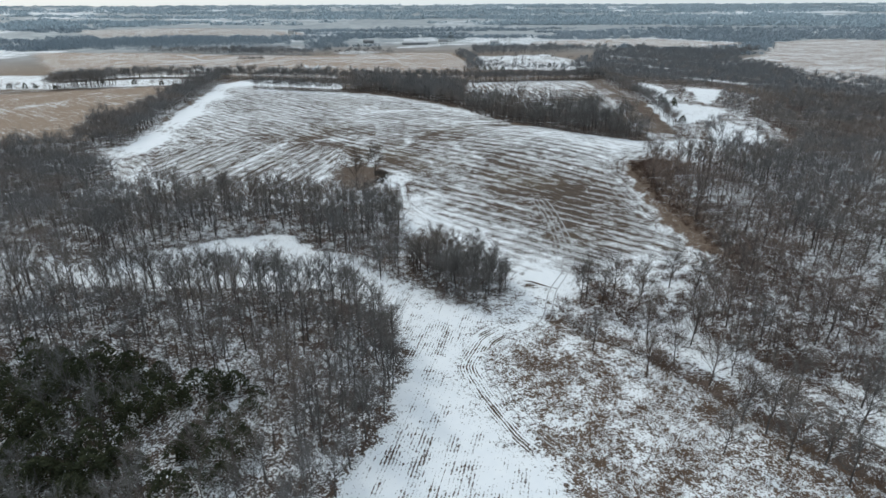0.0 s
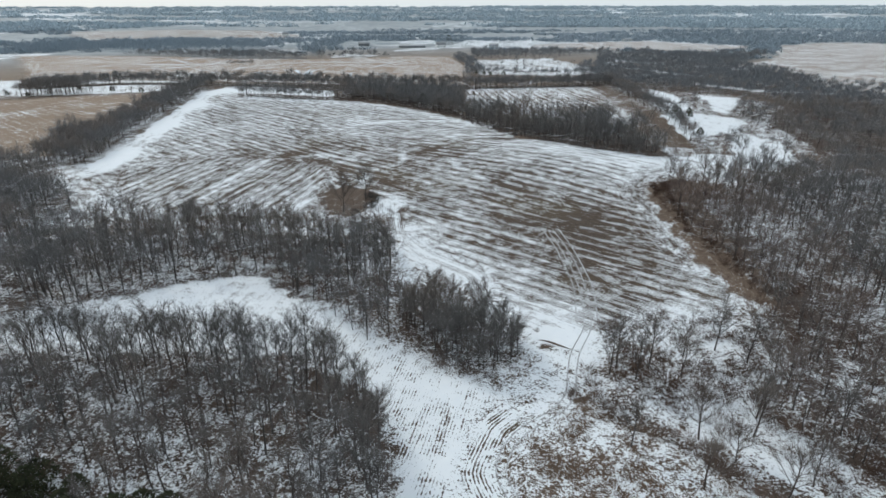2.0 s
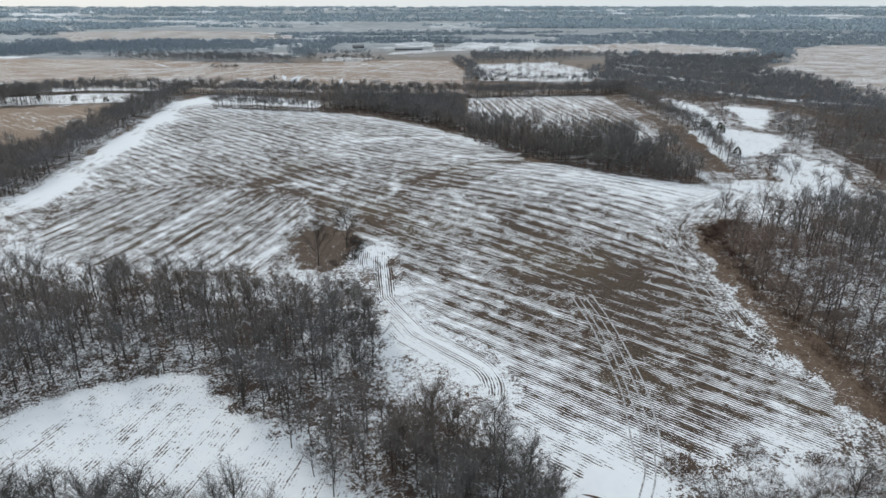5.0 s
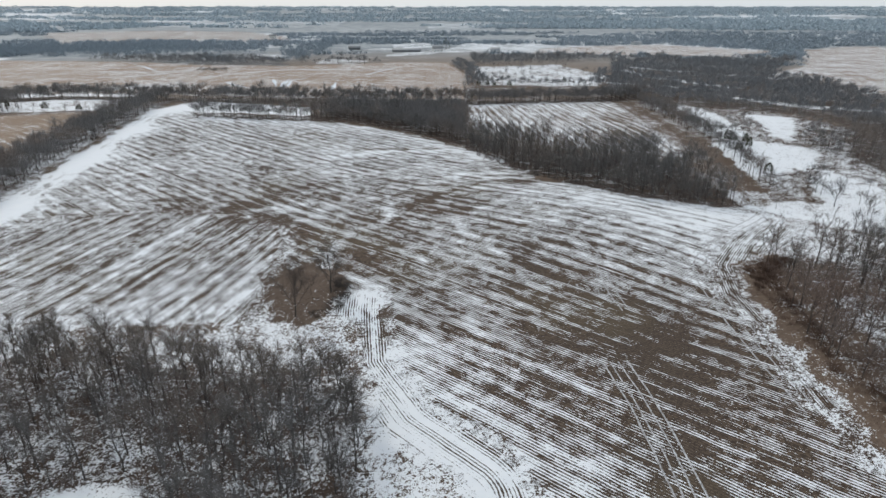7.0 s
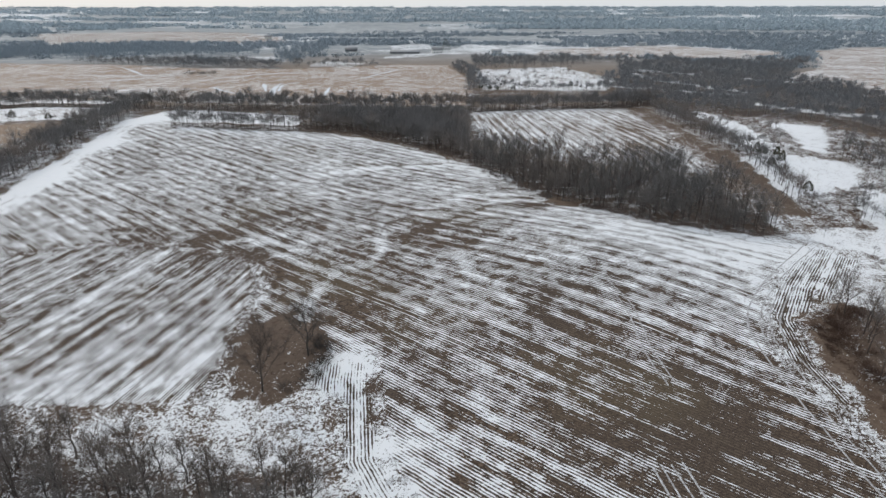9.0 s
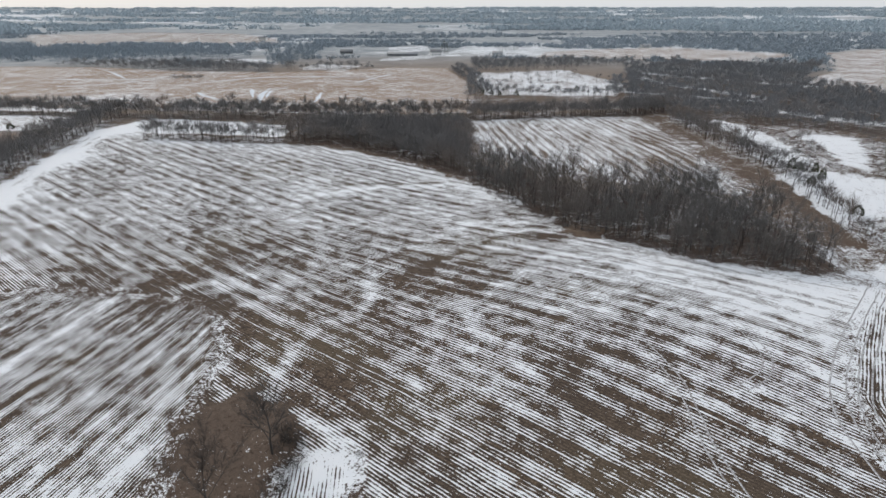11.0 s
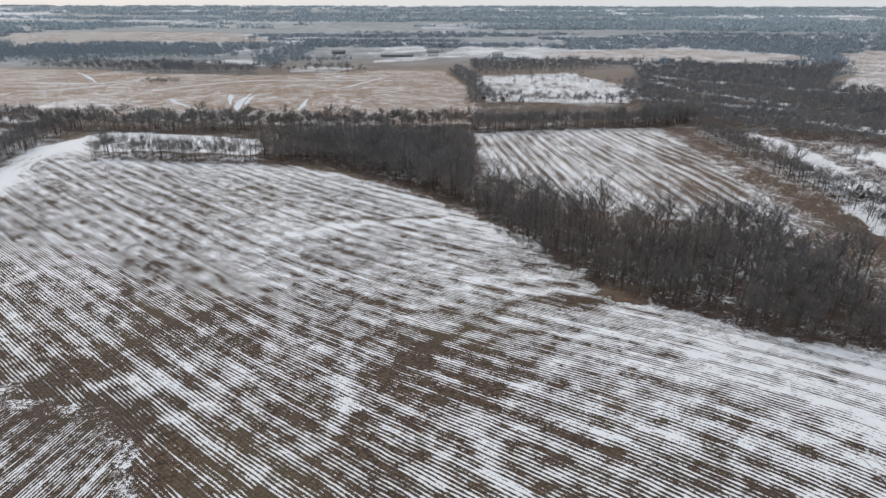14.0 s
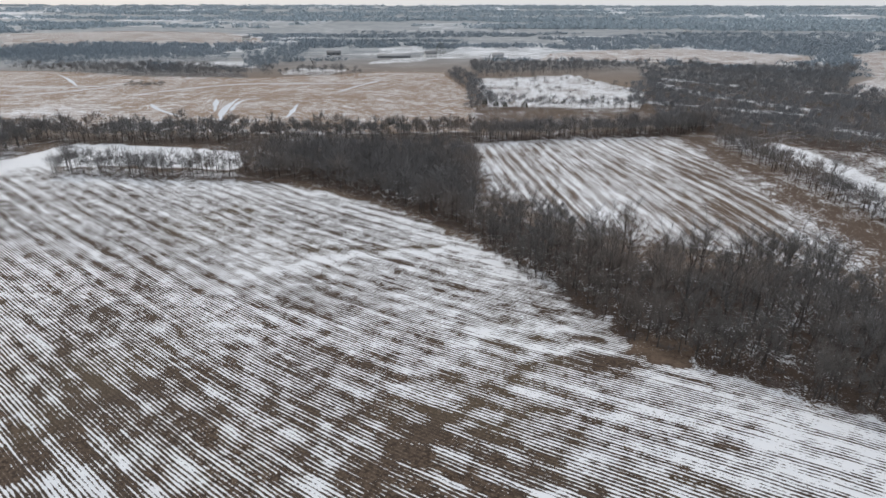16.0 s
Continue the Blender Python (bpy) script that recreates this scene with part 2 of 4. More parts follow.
FIELD_WEST = [(-329, 460), (-268, 465), (-201, 470), (-187, 374), (-184, 309), (-224, 303), (-295, 319), (-420, 443)]
SNOW_WEST = [(-528, 627), (-366, 589), (-215, 567), (-191, 477), (-297, 479), (-433, 509)]
HAY = [(-583, 900), (-356, 864), (-262, 812), (-153, 784), (-91, 813), (-36, 846), (19, 839), (35, 719), (32, 622), (26, 560), (-88, 546), (-170, 544), (-269, 569), (-360, 582)]
PASTURE = [(46, 796), (144, 831), (178, 726), (146, 642), (43, 646)]
FAR_FIELD = [(133, 955), (166, 1060), (242, 1120), (392, 1186), (449, 1121), (512, 1046), (467, 950), (395, 925), (335, 885), (306, 920), (239, 955), (169, 955)]
EAST_FIELD = [(337, 722), (421, 800), (470, 880), (560, 1049), (702, 1160), (808, 1120), (897, 1065), (442, 512), (346, 497), (337, 544), (362, 651)]
OPEN_LOW = [(118, 322), (128, 314), (146, 297), (157, 294), (170, 305), (183, 330), (182, 351), (173, 366), (159, 346), (153, 327), (140, 330)]
OPEN_MID = [(139, 400), (166, 405), (184, 400), (188, 388), (173, 366), (154, 360), (139, 356), (137, 373)]
OPEN_UP = [(196, 488), (222, 475), (205, 438), (184, 408), (178, 418), (184, 430), (192, 458)]
OPEN_NORTH = [(175, 529), (181, 494), (172, 437), (165, 417), (152, 415), (157, 440), (163, 470), (158, 481), (164, 520)]
VALLEY = [(132, 300), (134, 330), (139, 360), (140, 400), (150, 470), (150, 540), (190, 510), (228, 478), (236, 440), (215, 415), (198, 380), (198, 340), (186, 296), (160, 282)]
VALLEY_BRUSH = [(189, 415), (197, 402), (202, 382), (207, 366), (196, 350), (189, 362), (187, 385)]
BRUSH_KNOT = [(152, 356), (168, 352), (160, 333), (149, 340)]
STREAKS = [[(205, 770), (219, 699), (258, 625)], [(167, 668), (201, 640), (240, 610)], [(230, 560), (255, 520), (300, 500)], [(225, 800), (300, 720), (330, 690)]]
VERGE = [(-17, 149), (-10, 155), (1, 140), (15, 135), (26, 133), (12, 121), (3, 133), (-9, 142)]
GATE = [(22, 157), (38, 157), (33, 135), (26, 127), (19, 130), (19, 135), (24, 145)]
CLEARINGS = [[(52, 154), (60, 157), (71, 156), (65, 146), (52, 146)], [(50, 133), (62, 134), (65, 120), (74, 104), (66, 98), (53, 114), (47, 120)]]
WOOD_RIVER = [(186, 296), (198, 340), (196, 380), (190, 405), (215, 415), (240, 440), (290, 415), (420, 450), (560, 420), (420, 270), (280, 285)]
WOOD_NORTHEAST = [(134, 578), (195, 507), (238, 487), (246, 440), (282, 416), (420, 450), (330, 540), (350, 640), (335, 715), (390, 790), (440, 850), (330, 862), (216, 852), (186, 740), (163, 668)]
WOOD_FAR_WEST = [(-640, 930), (-486, 945), (-396, 905), (-336, 955), (-296, 955), (-223, 962), (-236, 999), (-351, 1082), (-405, 1119), (-512, 1129), (-560, 1090), (-640, 1060)]
WOOD_FAR_MID = [(-420, 872), (-334, 881), (-291, 889), (-176, 834), (-156, 790), (-232, 798), (-300, 828), (-385, 858)]
WOOD_FARM = [(-210, 981), (-183, 1112), (-150, 1060), (-145, 940), (-153, 832), (-176, 834)]
TAN_FAR = [(-941, 1658), (-710, 1805), (-470, 1740), (-292, 1440), (-274, 1284), (-360, 1265), (-451, 1307), (-629, 1321), (-659, 1222)]
FARM_SNOW = [[(-140, 1030), (-60, 1060), (-66, 1160), (-10, 1200), (5, 1090), (-45, 1040)], [(-58, 918), (-5, 945), (80, 1130), (62, 1180), (30, 1060), (-20, 990), (-60, 960)],
             [(-140, 835), (-125, 885), (-75, 860), (-90, 806), (-130, 812)], [(-330, 912), (-215, 965), (-185, 925), (-172, 880), (-300, 896)]]
HAY_LOW = [(-330, 590), (-249, 628), (-202, 640), (-158, 575), (-100, 548), (-92, 546), (-170, 544), (-269, 569)]
WEEDS = [(16, 119), (25, 124), (32, 132), (38, 121), (54, 99), (66, 83), (73, 75), (66, 50), (31, 52), (24, 79), (23, 93), (17, 105)]
DITCH = [(28.8, 132.7), (35.5, 123.8), (42.8, 119.7), (47.9, 114.4), (52, 106.4), (60, 95), (67, 84), (74, 75), (84, 62)]
LOWLAND = [(30, 134), (40, 160), (78, 165), (64, 122), (75, 108), (100, 96), (110, 60), (80, 60), (66, 84), (50, 106), (38, 122)]
SNOW_STRIP = [(-170, 150), (-96, 162), (-79, 170), (-66, 182), (-49, 185), (-42, 174), (-24, 164), (-7, 147), (3, 139), (12, 134), (16, 122), (10, 108), (28, 60), (-20, 50), (-14, 79), (-9, 91), (-7, 105), (-9, 123), (-19, 135), (-31, 145), (-88, 144)]
# x, y, reach, how much more or less snow lies there
DRIFTS = [(45, 185, 28, -0.1), (12, 245, 24, -0.05), (41, 216, 20, -0.085), (31, 246, 16, -0.065), (-27, 278, 18, -0.11), (-68, 307, 16, -0.06), (56, 230, 14, -0.1), (52, 198, 13, -0.07), (20, 232, 10, -0.05),
          (-12, 304, 20, -0.09), (-24, 264, 9, -0.12), (-63, 333, 18, -0.05), (5, 308, 14, -0.12), (-88, 312, 14, -0.06), (-17, 248, 6, 0.28),
          (-8, 208, 9, 0.15), (0, 192, 12, 0.15), (14, 172, 12, 0.17), (30, 160, 9, 0.25), (80, 292, 22, 0.1), (53, 312, 18, 0.08), (100, 306, 20, 0.12),
          (-18, 405, 22, 0.1), (-92, 438, 24, 0.05), (-156, 368, 13, 0.5), (-160, 420, 11, 0.5), (-150, 305, 12, 0.4), (-158, 480, 14, 0.5), (-81, 240, 16, 0.03), (61, 155, 9, 0.35)]


# lines where the field lies barer (-) or whiter (+): line, reach, how much
BANDS = [([(-80, 248), (-74, 266), (-72, 296), (-67, 321)], 5, -0.08), ([(-46, 271), (-45, 289), (-56, 304)], 5, -0.13), ([(-17, 275), (-8, 255)], 5, -0.12),
         ([(-74, 304), (-62, 320), (-53, 333), (-40, 340)], 3.5, -0.16), ([(-41, 289), (-26, 278), (-19, 270)], 4.5, -0.17), ([(-12, 294), (-7, 305), (-2, 316)], 3, -0.12),
         ([(-29, 265), (-32, 276), (-26, 286), (-22, 289), (-16, 296), (-15, 306), (-19, 317)], 1.8, 0.25), ([(-60, 309), (-55, 311), (-50, 308)], 3, 0.24), ([(-42, 298), (-38, 303)], 2.2, 0.25),
         ([(9, 295), (10, 285), (13, 278), (20, 264)], 2.2, 0.24), ([(-15, 247), (-19, 240), (-21, 229), (-13, 221), (-3, 223)], 5, 0.14), ([(-82, 239), (-61, 234), (-50, 247)], 4, 0.2),
         ([(-45, 276), (-51, 264), (-50, 250)], 3.5, 0.16), ([(-88, 262), (-84, 285), (-80, 300)], 3.5, 0.16),
         ([(5, 342), (13, 349), (26, 349), (43, 357)], 2.5, 0.22), ([(-47, 378), (-25, 390), (13, 397)], 2.2, 0.3), ([(20, 339), (29, 340), (47, 341)], 1.6, 0.3), ([(23, 334), (31, 330), (38, 338)], 2.5, -0.13),
         ([(-125, 452), (-95, 451), (-52, 450), (-22, 432), (10, 400), (28, 374)], 7, 0.16), ([(60, 312), (95, 308), (122, 306)], 10, 0.1), ([(-3, 314), (9, 323), (21, 336)], 0.9, -0.18)]

FRINGE = [(100, 262), (90, 256), (85, 248), (83, 236), (83, 205), (87, 172)]
GULLIES = [([(-35, 395), (-13, 396), (12, 399)], 1.6, 0.35), ([(-8, 308), (2, 320), (21, 335), (37, 336), (52, 337)], 1.8, 0.16),
           ([(25, 151), (30, 147)], 0.8, 0.5), (DITCH, 1.2, 0.28), (CONTOUR_ROWS[1:8], 2.5, 0.12), ([(6, 307), (14, 284), (24, 263), (31, 249), (42, 236)], 1.5, 0.12),
           ([(-100, 318), (-75, 310), (-60, 314), (-50, 322)], 4, 0.1), ([(-8, 118), (-20, 132), (-24, 141)], 2, 0.3)]


# line, reach, more snow, how strongly the rows show, how far north
HEADLANDS = [([(24, 127), (15, 118), (11.5, 109), (14, 101), (19, 90), (27, 78), (37, 64)], 8, -0.04, 0.7, 999), ([(80, 190), (80, 216), (80, 238), (84, 254), (97, 272), (126, 308)], 9, -0.01, 0.9, 999),
             ([(-29, 262), (-28, 240), (-25, 215), (-14, 194), (0, 180)], 17, 0.02, 0.9, 250), ([(-160, 345), (-172, 474)], 13, 0.12, 0.5, 999), ([(-157, 345), (-154, 285)], 12, 0.1, 0.6, 999)]


def zones(x, y):
    """Snow cover, straw, rows, litter and the rows' own coordinates at each place."""
    jx, jy = x + 2.0 * ripple(x, y, 6, 1) + 1.0 * ripple(x, y, 2.3, 2), y + 2.0 * ripple(x, y, 6, 3) + 1.0 * ripple(x, y, 2.3, 4)
    d = np.hypot(x, y - 120)
    # distance: a patchwork of fields
    rs = np.random.RandomState(5)
    tone, hue = rs.rand(97, 97), rs.rand(97, 97)
    ci, cj = np.floor((jx + 60 * ripple(x, y, 400, 6)) / 260).astype(int) % 97, np.floor((jy + 60 * ripple(x, y, 400, 7)) / 330).astype(int) % 97
    cover, straw = 0.22 + 0.33 * tone[ci, cj] ** 1.5, 0.1 + 0.6 * hue[ci, cj]
    rows, litter = np.full(x.shape, 0.25), np.full(x.shape, 0.3)
    near = d < 620
    cover, straw, rows, litter = np.where(near, np.where(y < 340, 0.53, 0.38), cover), np.where(near, 0.2, straw), np.where(near, 0.0, rows), np.where(near, 0.7, litter)

    def fill(poly, c, s, r, l):
        m = inside(poly, jx, jy)
        cover[m], straw[m], rows[m], litter[m] = c, s, r, l

    for wood in (WOOD_SOUTH, WOOD_WEST, WOOD_EAST, WOOD_RIVER, BELT, WOOD_NORTH, HEDGE_NORTH, HEDGE_BACK, HEDGE_WEST, HEDGE_HAY, WOOD_NORTHEAST, WOOD_FAR_WEST, WOOD_FAR_MID):
        fill(wood, 0.445, 0.0, 0.0, 1.0)
    fill(WOOD_EAST, 0.435, 0.05, 0.0, 1.0)
    fill(WOOD_WEST, 0.425, 0.0, 0.0, 1.0)
    fill(SNOW_WEST, 0.6, 0.5, 0.3, 0.5)
    for wood in (WOOD_NORTHEAST, WOOD_FAR_WEST, WOOD_FAR_MID, WOOD_NORTH, BELT, HEDGE_BACK, HEDGE_HAY, WOOD_RIVER):
        fill(wood, 0.3, 0.0, 0.0, 1.0)
    for snow in FARM_SNOW:
        fill(snow, 0.5, 0.3, 0.0, 1.1)
    fill(TAN_FAR, 0.44, 0.5, 0.3, 0.8)
    fill([(-160, 468), (-75, 474), (-78, 504), (-155, 506)], 0.75, 0.2, 0.3, 0.3)
    for line in STREAKS:
        cover[nearest(line, jx, jy) < 7] = 0.6
    fill(HAY, 0.385, 0.9, 0.3, 1.1)
    fill(HAY_LOW, 0.47, 0.8, 0.2, 1.1)
    fill(FIELD_WEST, 0.36, 0.75, 0.3, 0.3)
    fill(PASTURE, 0.57, 0.3, 0.2, 0.9)
    fill(FAR_FIELD, 0.465, 0.75, 0.4, 0.8)
    fill(EAST_FIELD, 0.47, 0.7, 0.4, 0.7)
    fill(VALLEY, 0.45, 0.15, 0.0, 1.0)
    for clear in (OPEN_LOW, OPEN_MID, OPEN_UP, OPEN_NORTH):
        fill(clear, 0.66, 0.1, 0.0, 0.75)
    fill(FIELD_BACK, 0.52, 0.25, 0.75, 0.3)
    cover -= np.where(inside(FIELD_BACK, jx, jy), 0.13 * np.exp(-(nearest([(80, 395), (122, 440), (124, 480)], jx, jy) / 22) ** 2), 0)
    fill(STRIP, 0.24, 0.16, 0.0, 1.0)
    fill(LOWLAND, 0.53, 0.12, 0.0, 1.1)
    fill(VERGE, 0.57, 0.1, 0.0, 0.9)
    fill(SNOW_STRIP, 0.65, 0.1, 0.36, 0.5)
    fill(FIELD, 0.452, 0.05, 1.0, 0.05)
    fill(WEEDS, 0.5, 0.22, 0.0, 1.15)
    fill(GATE, 0.64, 0.1, 0.2, 0.7)
    for clear in CLEARINGS:
        fill(clear, 0.62, 0.1, 0.0, 0.8)
    fill(GROVE, 0.46, 0.05, 0.0, 1.0)
    fill(FINGER, 0.24, 0.12, 0.0, 1.0)
    field = inside(FIELD, jx, jy)
    for cx, cy, reach, more in DRIFTS:
        bump = more * np.exp(-((x - cx) ** 2 + (y - cy) ** 2) / (2 * reach * reach))
        cover += np.where(field, bump, 0)
        rows -= np.where(field & (more > 0.3), 1.1 * np.abs(bump), 0)
    for line, reach, more in BANDS:
        cover += np.where(field, more * np.exp(-(nearest(line, jx, jy) / reach) ** 2), 0)
    even = np.where(field, ease(x + 0.3 * (y - 300), 12, 60), 0)  # an even thin cover over the east side
    rows[:] = np.clip(rows, 0.15 * field, 1) * (1 - 0.22 * even)
    cover += 0.005 * even
    # brown grass along the foot of the east wood and at the belt's corner
    fringe = np.maximum(1 - nearest([(97, 261), (86, 252), (82, 236), (81, 205), (84, 172)], jx + 1.5 * ripple(x, y, 14, 9), jy) / 5, 1 - nearest([(45, 342), (50, 339)], jx, jy) / 4.5)
    m = fringe > 0
    cover[m], litter[m], rows[m] = 0.22, 1.0, 0
    straw[m] = 0.3
    slope = (nearest(FRINGE, x, y) < 11 + 4 * ripple(x, y, 9, 10)) & inside(WOOD_EAST, x, y)
    cover[slope], straw[slope] = 0.33, 0.2
    # gullies, grassed waterways and the ditch
    for line, reach, less in GULLIES:
        cover -= less * np.exp(-(nearest(line, jx, jy) / reach) ** 2)
    # row coordinates: across and along
    u, v = 0.64 * x + 0.77 * y - 0.0012 * ease(y, 225, 310) * np.clip(x + 50, 0, 250) ** 2, 0.73 * x - 0.68 * y
    m = inside(CONTOUR_ROWS, jx, jy)
    u[m], v[m] = (0.94 * x - 0.34 * y + 0.0016 * np.clip(x + 90, 0, 60) ** 2)[m], (0.34 * x + 0.94 * y)[m]
    m = inside(FIELD_BACK, x, y)
    u[m], v[m] = (x + 0.08 * y)[m], 0.22 * y[m]
    m = inside(HAY, x, y)
    u[m], v[m] = (0.6 * (0.2 * x + 0.98 * y) + 6 * np.sin(x / 60))[m], (0.4 * x - 0.1 * y)[m]
    m = inside(SNOW_STRIP, x, y)
    u[m], v[m] = (0.97 * x - 0.22 * y)[m], (0.22 * x + 0.97 * y)[m]
    # headland rows that follow the lane and the field's edges
    for line, reach, more, ridge, north in HEADLANDS:
        away = nearest(line, x, y)
        m = (away < reach + 1.5 * ripple(x, y, 9, 8)) & (field | inside(SNOW_STRIP, jx, jy)) & ~inside(FINGER, jx, jy) & (jy < north)
        u[m], v[m] = away[m], (0.7 * x + 0.7 * y)[m]
        cover[m] += more
        rows[m] = ridge
    return np.stack([np.clip(cover, 0, 1), straw, rows, litter], -1), np.stack([u, v, 0 * u], -1)


def grown(start, end, step, rate):
    out, s = [start], step
    while out[-1] < end:
        out.append(out[-1] + s)
        s += s * rate
    return out


def raw_mesh(name, verts, faces, material):
    """A mesh from arrays: n x 3 places and n x 3 or n x 4 corners."""
    me = bpy.data.meshes.new(name)
    verts, faces = np.asarray(verts, np.float32), np.asarray(faces, np.int32)
    k = faces.shape[1]
    me.vertices.add(len(verts))
    me.vertices.foreach_set("co", verts.ravel())
    me.loops.add(faces.size)
    me.loops.foreach_set("vertex_index", faces.ravel())
    me.polygons.add(len(faces))
    me.polygons.foreach_set("loop_start", np.arange(0, faces.size, k, dtype=np.int32))
    me.materials.append(material)
    me.update(calc_edges=True)
    return me


def build_ground():
    east = grown(150, 4950, 1.8, 0.027)
    xs = np.array([-v for v in reversed(east)] + list(np.arange(-148.2, 149, 1.8)) + east)
    north = grown(470, 4950, 1.8, 0.021)
    ys = np.array([50 - v for v in reversed(grown(0, 3500, 6, 0.15))] + list(np.arange(51.8, 469, 1.8)) + north)
    x, y = np.meshgrid(xs, ys)
    z = height(x, y)
    # the ditch beside the lowland is a real cut
    z = z - 1.6 * np.exp(-(nearest(DITCH, x, y) / 1.7) ** 2)
    z = z + 0.12 * ripple(x, y, 5, 11) * (np.hypot(x, y) < 900)
    n, k = x.shape
    i = np.arange(n * k).reshape(n, k)
    faces = np.stack([i[:-1, :-1], i[:-1, 1:], i[1:, 1:], i[1:, :-1]], -1).reshape(-1, 4)
    me = raw_mesh("ground", np.stack([x, y, z], -1).reshape(-1, 3), faces, GROUND)
    zone, rows = zones(x.ravel(), y.ravel())
    across = rows[:, 0].reshape(n, k)
    meet = np.zeros((n, k), bool)
    jump = np.abs(np.diff(across, axis=0)) > 4.5
    meet[1:] |= jump
    meet[:-1] |= jump
    jump = np.abs(np.diff(across, axis=1)) > 4.5
    meet[:, 1:] |= jump
    meet[:, :-1] |= jump
    seam = meet.ravel() & (np.hypot(x, y).ravel() < 620)
    zone[seam, 2] = 0
    zone[seam, 3] = np.maximum(zone[seam, 3], 0.9)
    zone[seam, 0] = np.maximum(zone[seam, 0], 0.46)
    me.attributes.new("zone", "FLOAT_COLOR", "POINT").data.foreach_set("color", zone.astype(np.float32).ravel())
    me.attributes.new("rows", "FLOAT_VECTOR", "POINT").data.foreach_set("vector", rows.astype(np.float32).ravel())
    # share of painted haze colour, rising with distance; some far fields keep their own
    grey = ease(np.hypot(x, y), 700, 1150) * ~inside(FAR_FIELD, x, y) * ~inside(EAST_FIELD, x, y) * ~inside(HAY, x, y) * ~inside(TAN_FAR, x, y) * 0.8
    me.attributes.new("far_haze", "FLOAT", "POINT").data.foreach_set("value", grey.astype(np.float32).ravel())
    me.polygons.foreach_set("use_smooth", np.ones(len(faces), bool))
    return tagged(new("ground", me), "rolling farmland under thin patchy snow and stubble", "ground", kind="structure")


build_ground()


# ---------------------------------------------------------------- trees
class Shape:
    """Collects tapered limbs and thin twigs as triangles."""

    def __init__(self, seed):
        self.v, self.f, self.r = [], [], random.Random(seed)

    def limb(self, a, b, ra, rb, sides):
        a, b = Vector(a), Vector(b)
        d = (b - a).normalized()
        s = d.orthogonal().normalized()
        t = d.cross(s)
        n = len(self.v)
        for c, rad in ((a, ra), (b, rb)):
            for k in range(sides):
                w = 2 * math.pi * k / sides
                self.v.append(c + (s * math.cos(w) + t * math.sin(w)) * rad)
        for k in range(sides):
            p, q = n + k, n + (k + 1) % sides
            self.f += [(p, q, q + sides), (p, q + sides, p + sides)]

    def twig(self, a, d, length, width):
        a, d = Vector(a), Vector(d).normalized()
        s = d.orthogonal().normalized()
        s.rotate(Matrix.Rotation(self.r.uniform(0, 6.3), 3, d))
        n = len(self.v)
        self.v += [a - s * width / 2, a + s * width / 2, a + d * length]
        self.f.append((n, n + 1, n + 2))

    def arrays(self):
        return np.array([tuple(p) for p in self.v], np.float32).reshape(-1, 3), np.array(self.f, np.int32).reshape(-1, 3)


def bare_tree(seed, tall, spread, limbs, subs, twigs, sides, twig_width, low=0.3):
    """A leafless tree: wood (trunk and limbs) and crown (twigs)."""
    wood, crown = Shape(seed), Shape(seed + 1)
    r = wood.r
    top, base = tall * 0.74, Vector((0, 0, -0.3))
    lean = Vector((r.uniform(-0.08, 0.08), r.uniform(-0.08, 0.08), 0))
    joints, girth = [base], [tall * 0.015]
    for k in range(1, 5):
        joints.append(Vector((lean.x * top * k / 4 + r.uniform(-0.25, 0.25), lean.y * top * k / 4 + r.uniform(-0.25, 0.25), top * k / 4)))
        girth.append(tall * 0.015 * (1 - 0.19 * k))
    for k in range(4):
        wood.limb(joints[k], joints[k + 1], girth[k], girth[k + 1], sides)
    for k in range(limbs):
        f = low + (1 - low) * (k + r.random()) / limbs
        i = min(3, int(f * 4))
        a = joints[i].lerp(joints[i + 1], f * 4 - i)
        w = k * 2.4 + r.uniform(-0.6, 0.6)
        rise = 0.7 + 1.0 * f + r.uniform(-0.25, 0.4)
        out = Vector((math.cos(w), math.sin(w), rise)).normalized()
        length = spread * (1.25 - 0.5 * f) * r.uniform(0.7, 1.2)
        b = a + out * length * 0.55
        up = (out + Vector((r.uniform(-0.4, 0.4), r.uniform(-0.4, 0.4), 0.3))).normalized()
        c = b + up * length * 0.55
        g = girth[i] * 0.5
        wood.limb(a, b, g, g * 0.6, 3)
        wood.limb(b, c, g * 0.6, g * 0.2, 3)
        spots = [(b, c, out)]
        for _ in range(subs):
            s = a.lerp(b, r.uniform(0.35, 1)) if r.random() < 0.6 else b.lerp(c, r.uniform(0, 0.7))
            d = (out + Vector((r.uniform(-0.9, 0.9), r.uniform(-0.9, 0.9), r.uniform(-0.2, 0.7)))).normalized()
            e = s + d * length * r.uniform(0.3, 0.6)
            wood.limb(s, e, g * 0.4, g * 0.12, 3)
            spots.append((s, e, d))
        for _ in range(twigs):
            s, e, d = spots[r.randrange(len(spots))]
            p = s.lerp(e, r.random() ** 0.85)
            t = (d * 0.7 + Vector((r.uniform(-1, 1), r.uniform(-1, 1), r.uniform(-0.4, 0.9)))).normalized()
            crown.twig(p, t, length * r.uniform(0.18, 0.5), twig_width * r.uniform(0.6, 1.3))
    for _ in range(twigs):
        t = Vector((r.uniform(-0.9, 0.9), r.uniform(-0.9, 0.9), 1))
        crown.twig(joints[3].lerp(joints[4], r.random()), t, tall * r.uniform(0.1, 0.26), twig_width * 1.2)
    return wood.arrays(), crown.arrays()


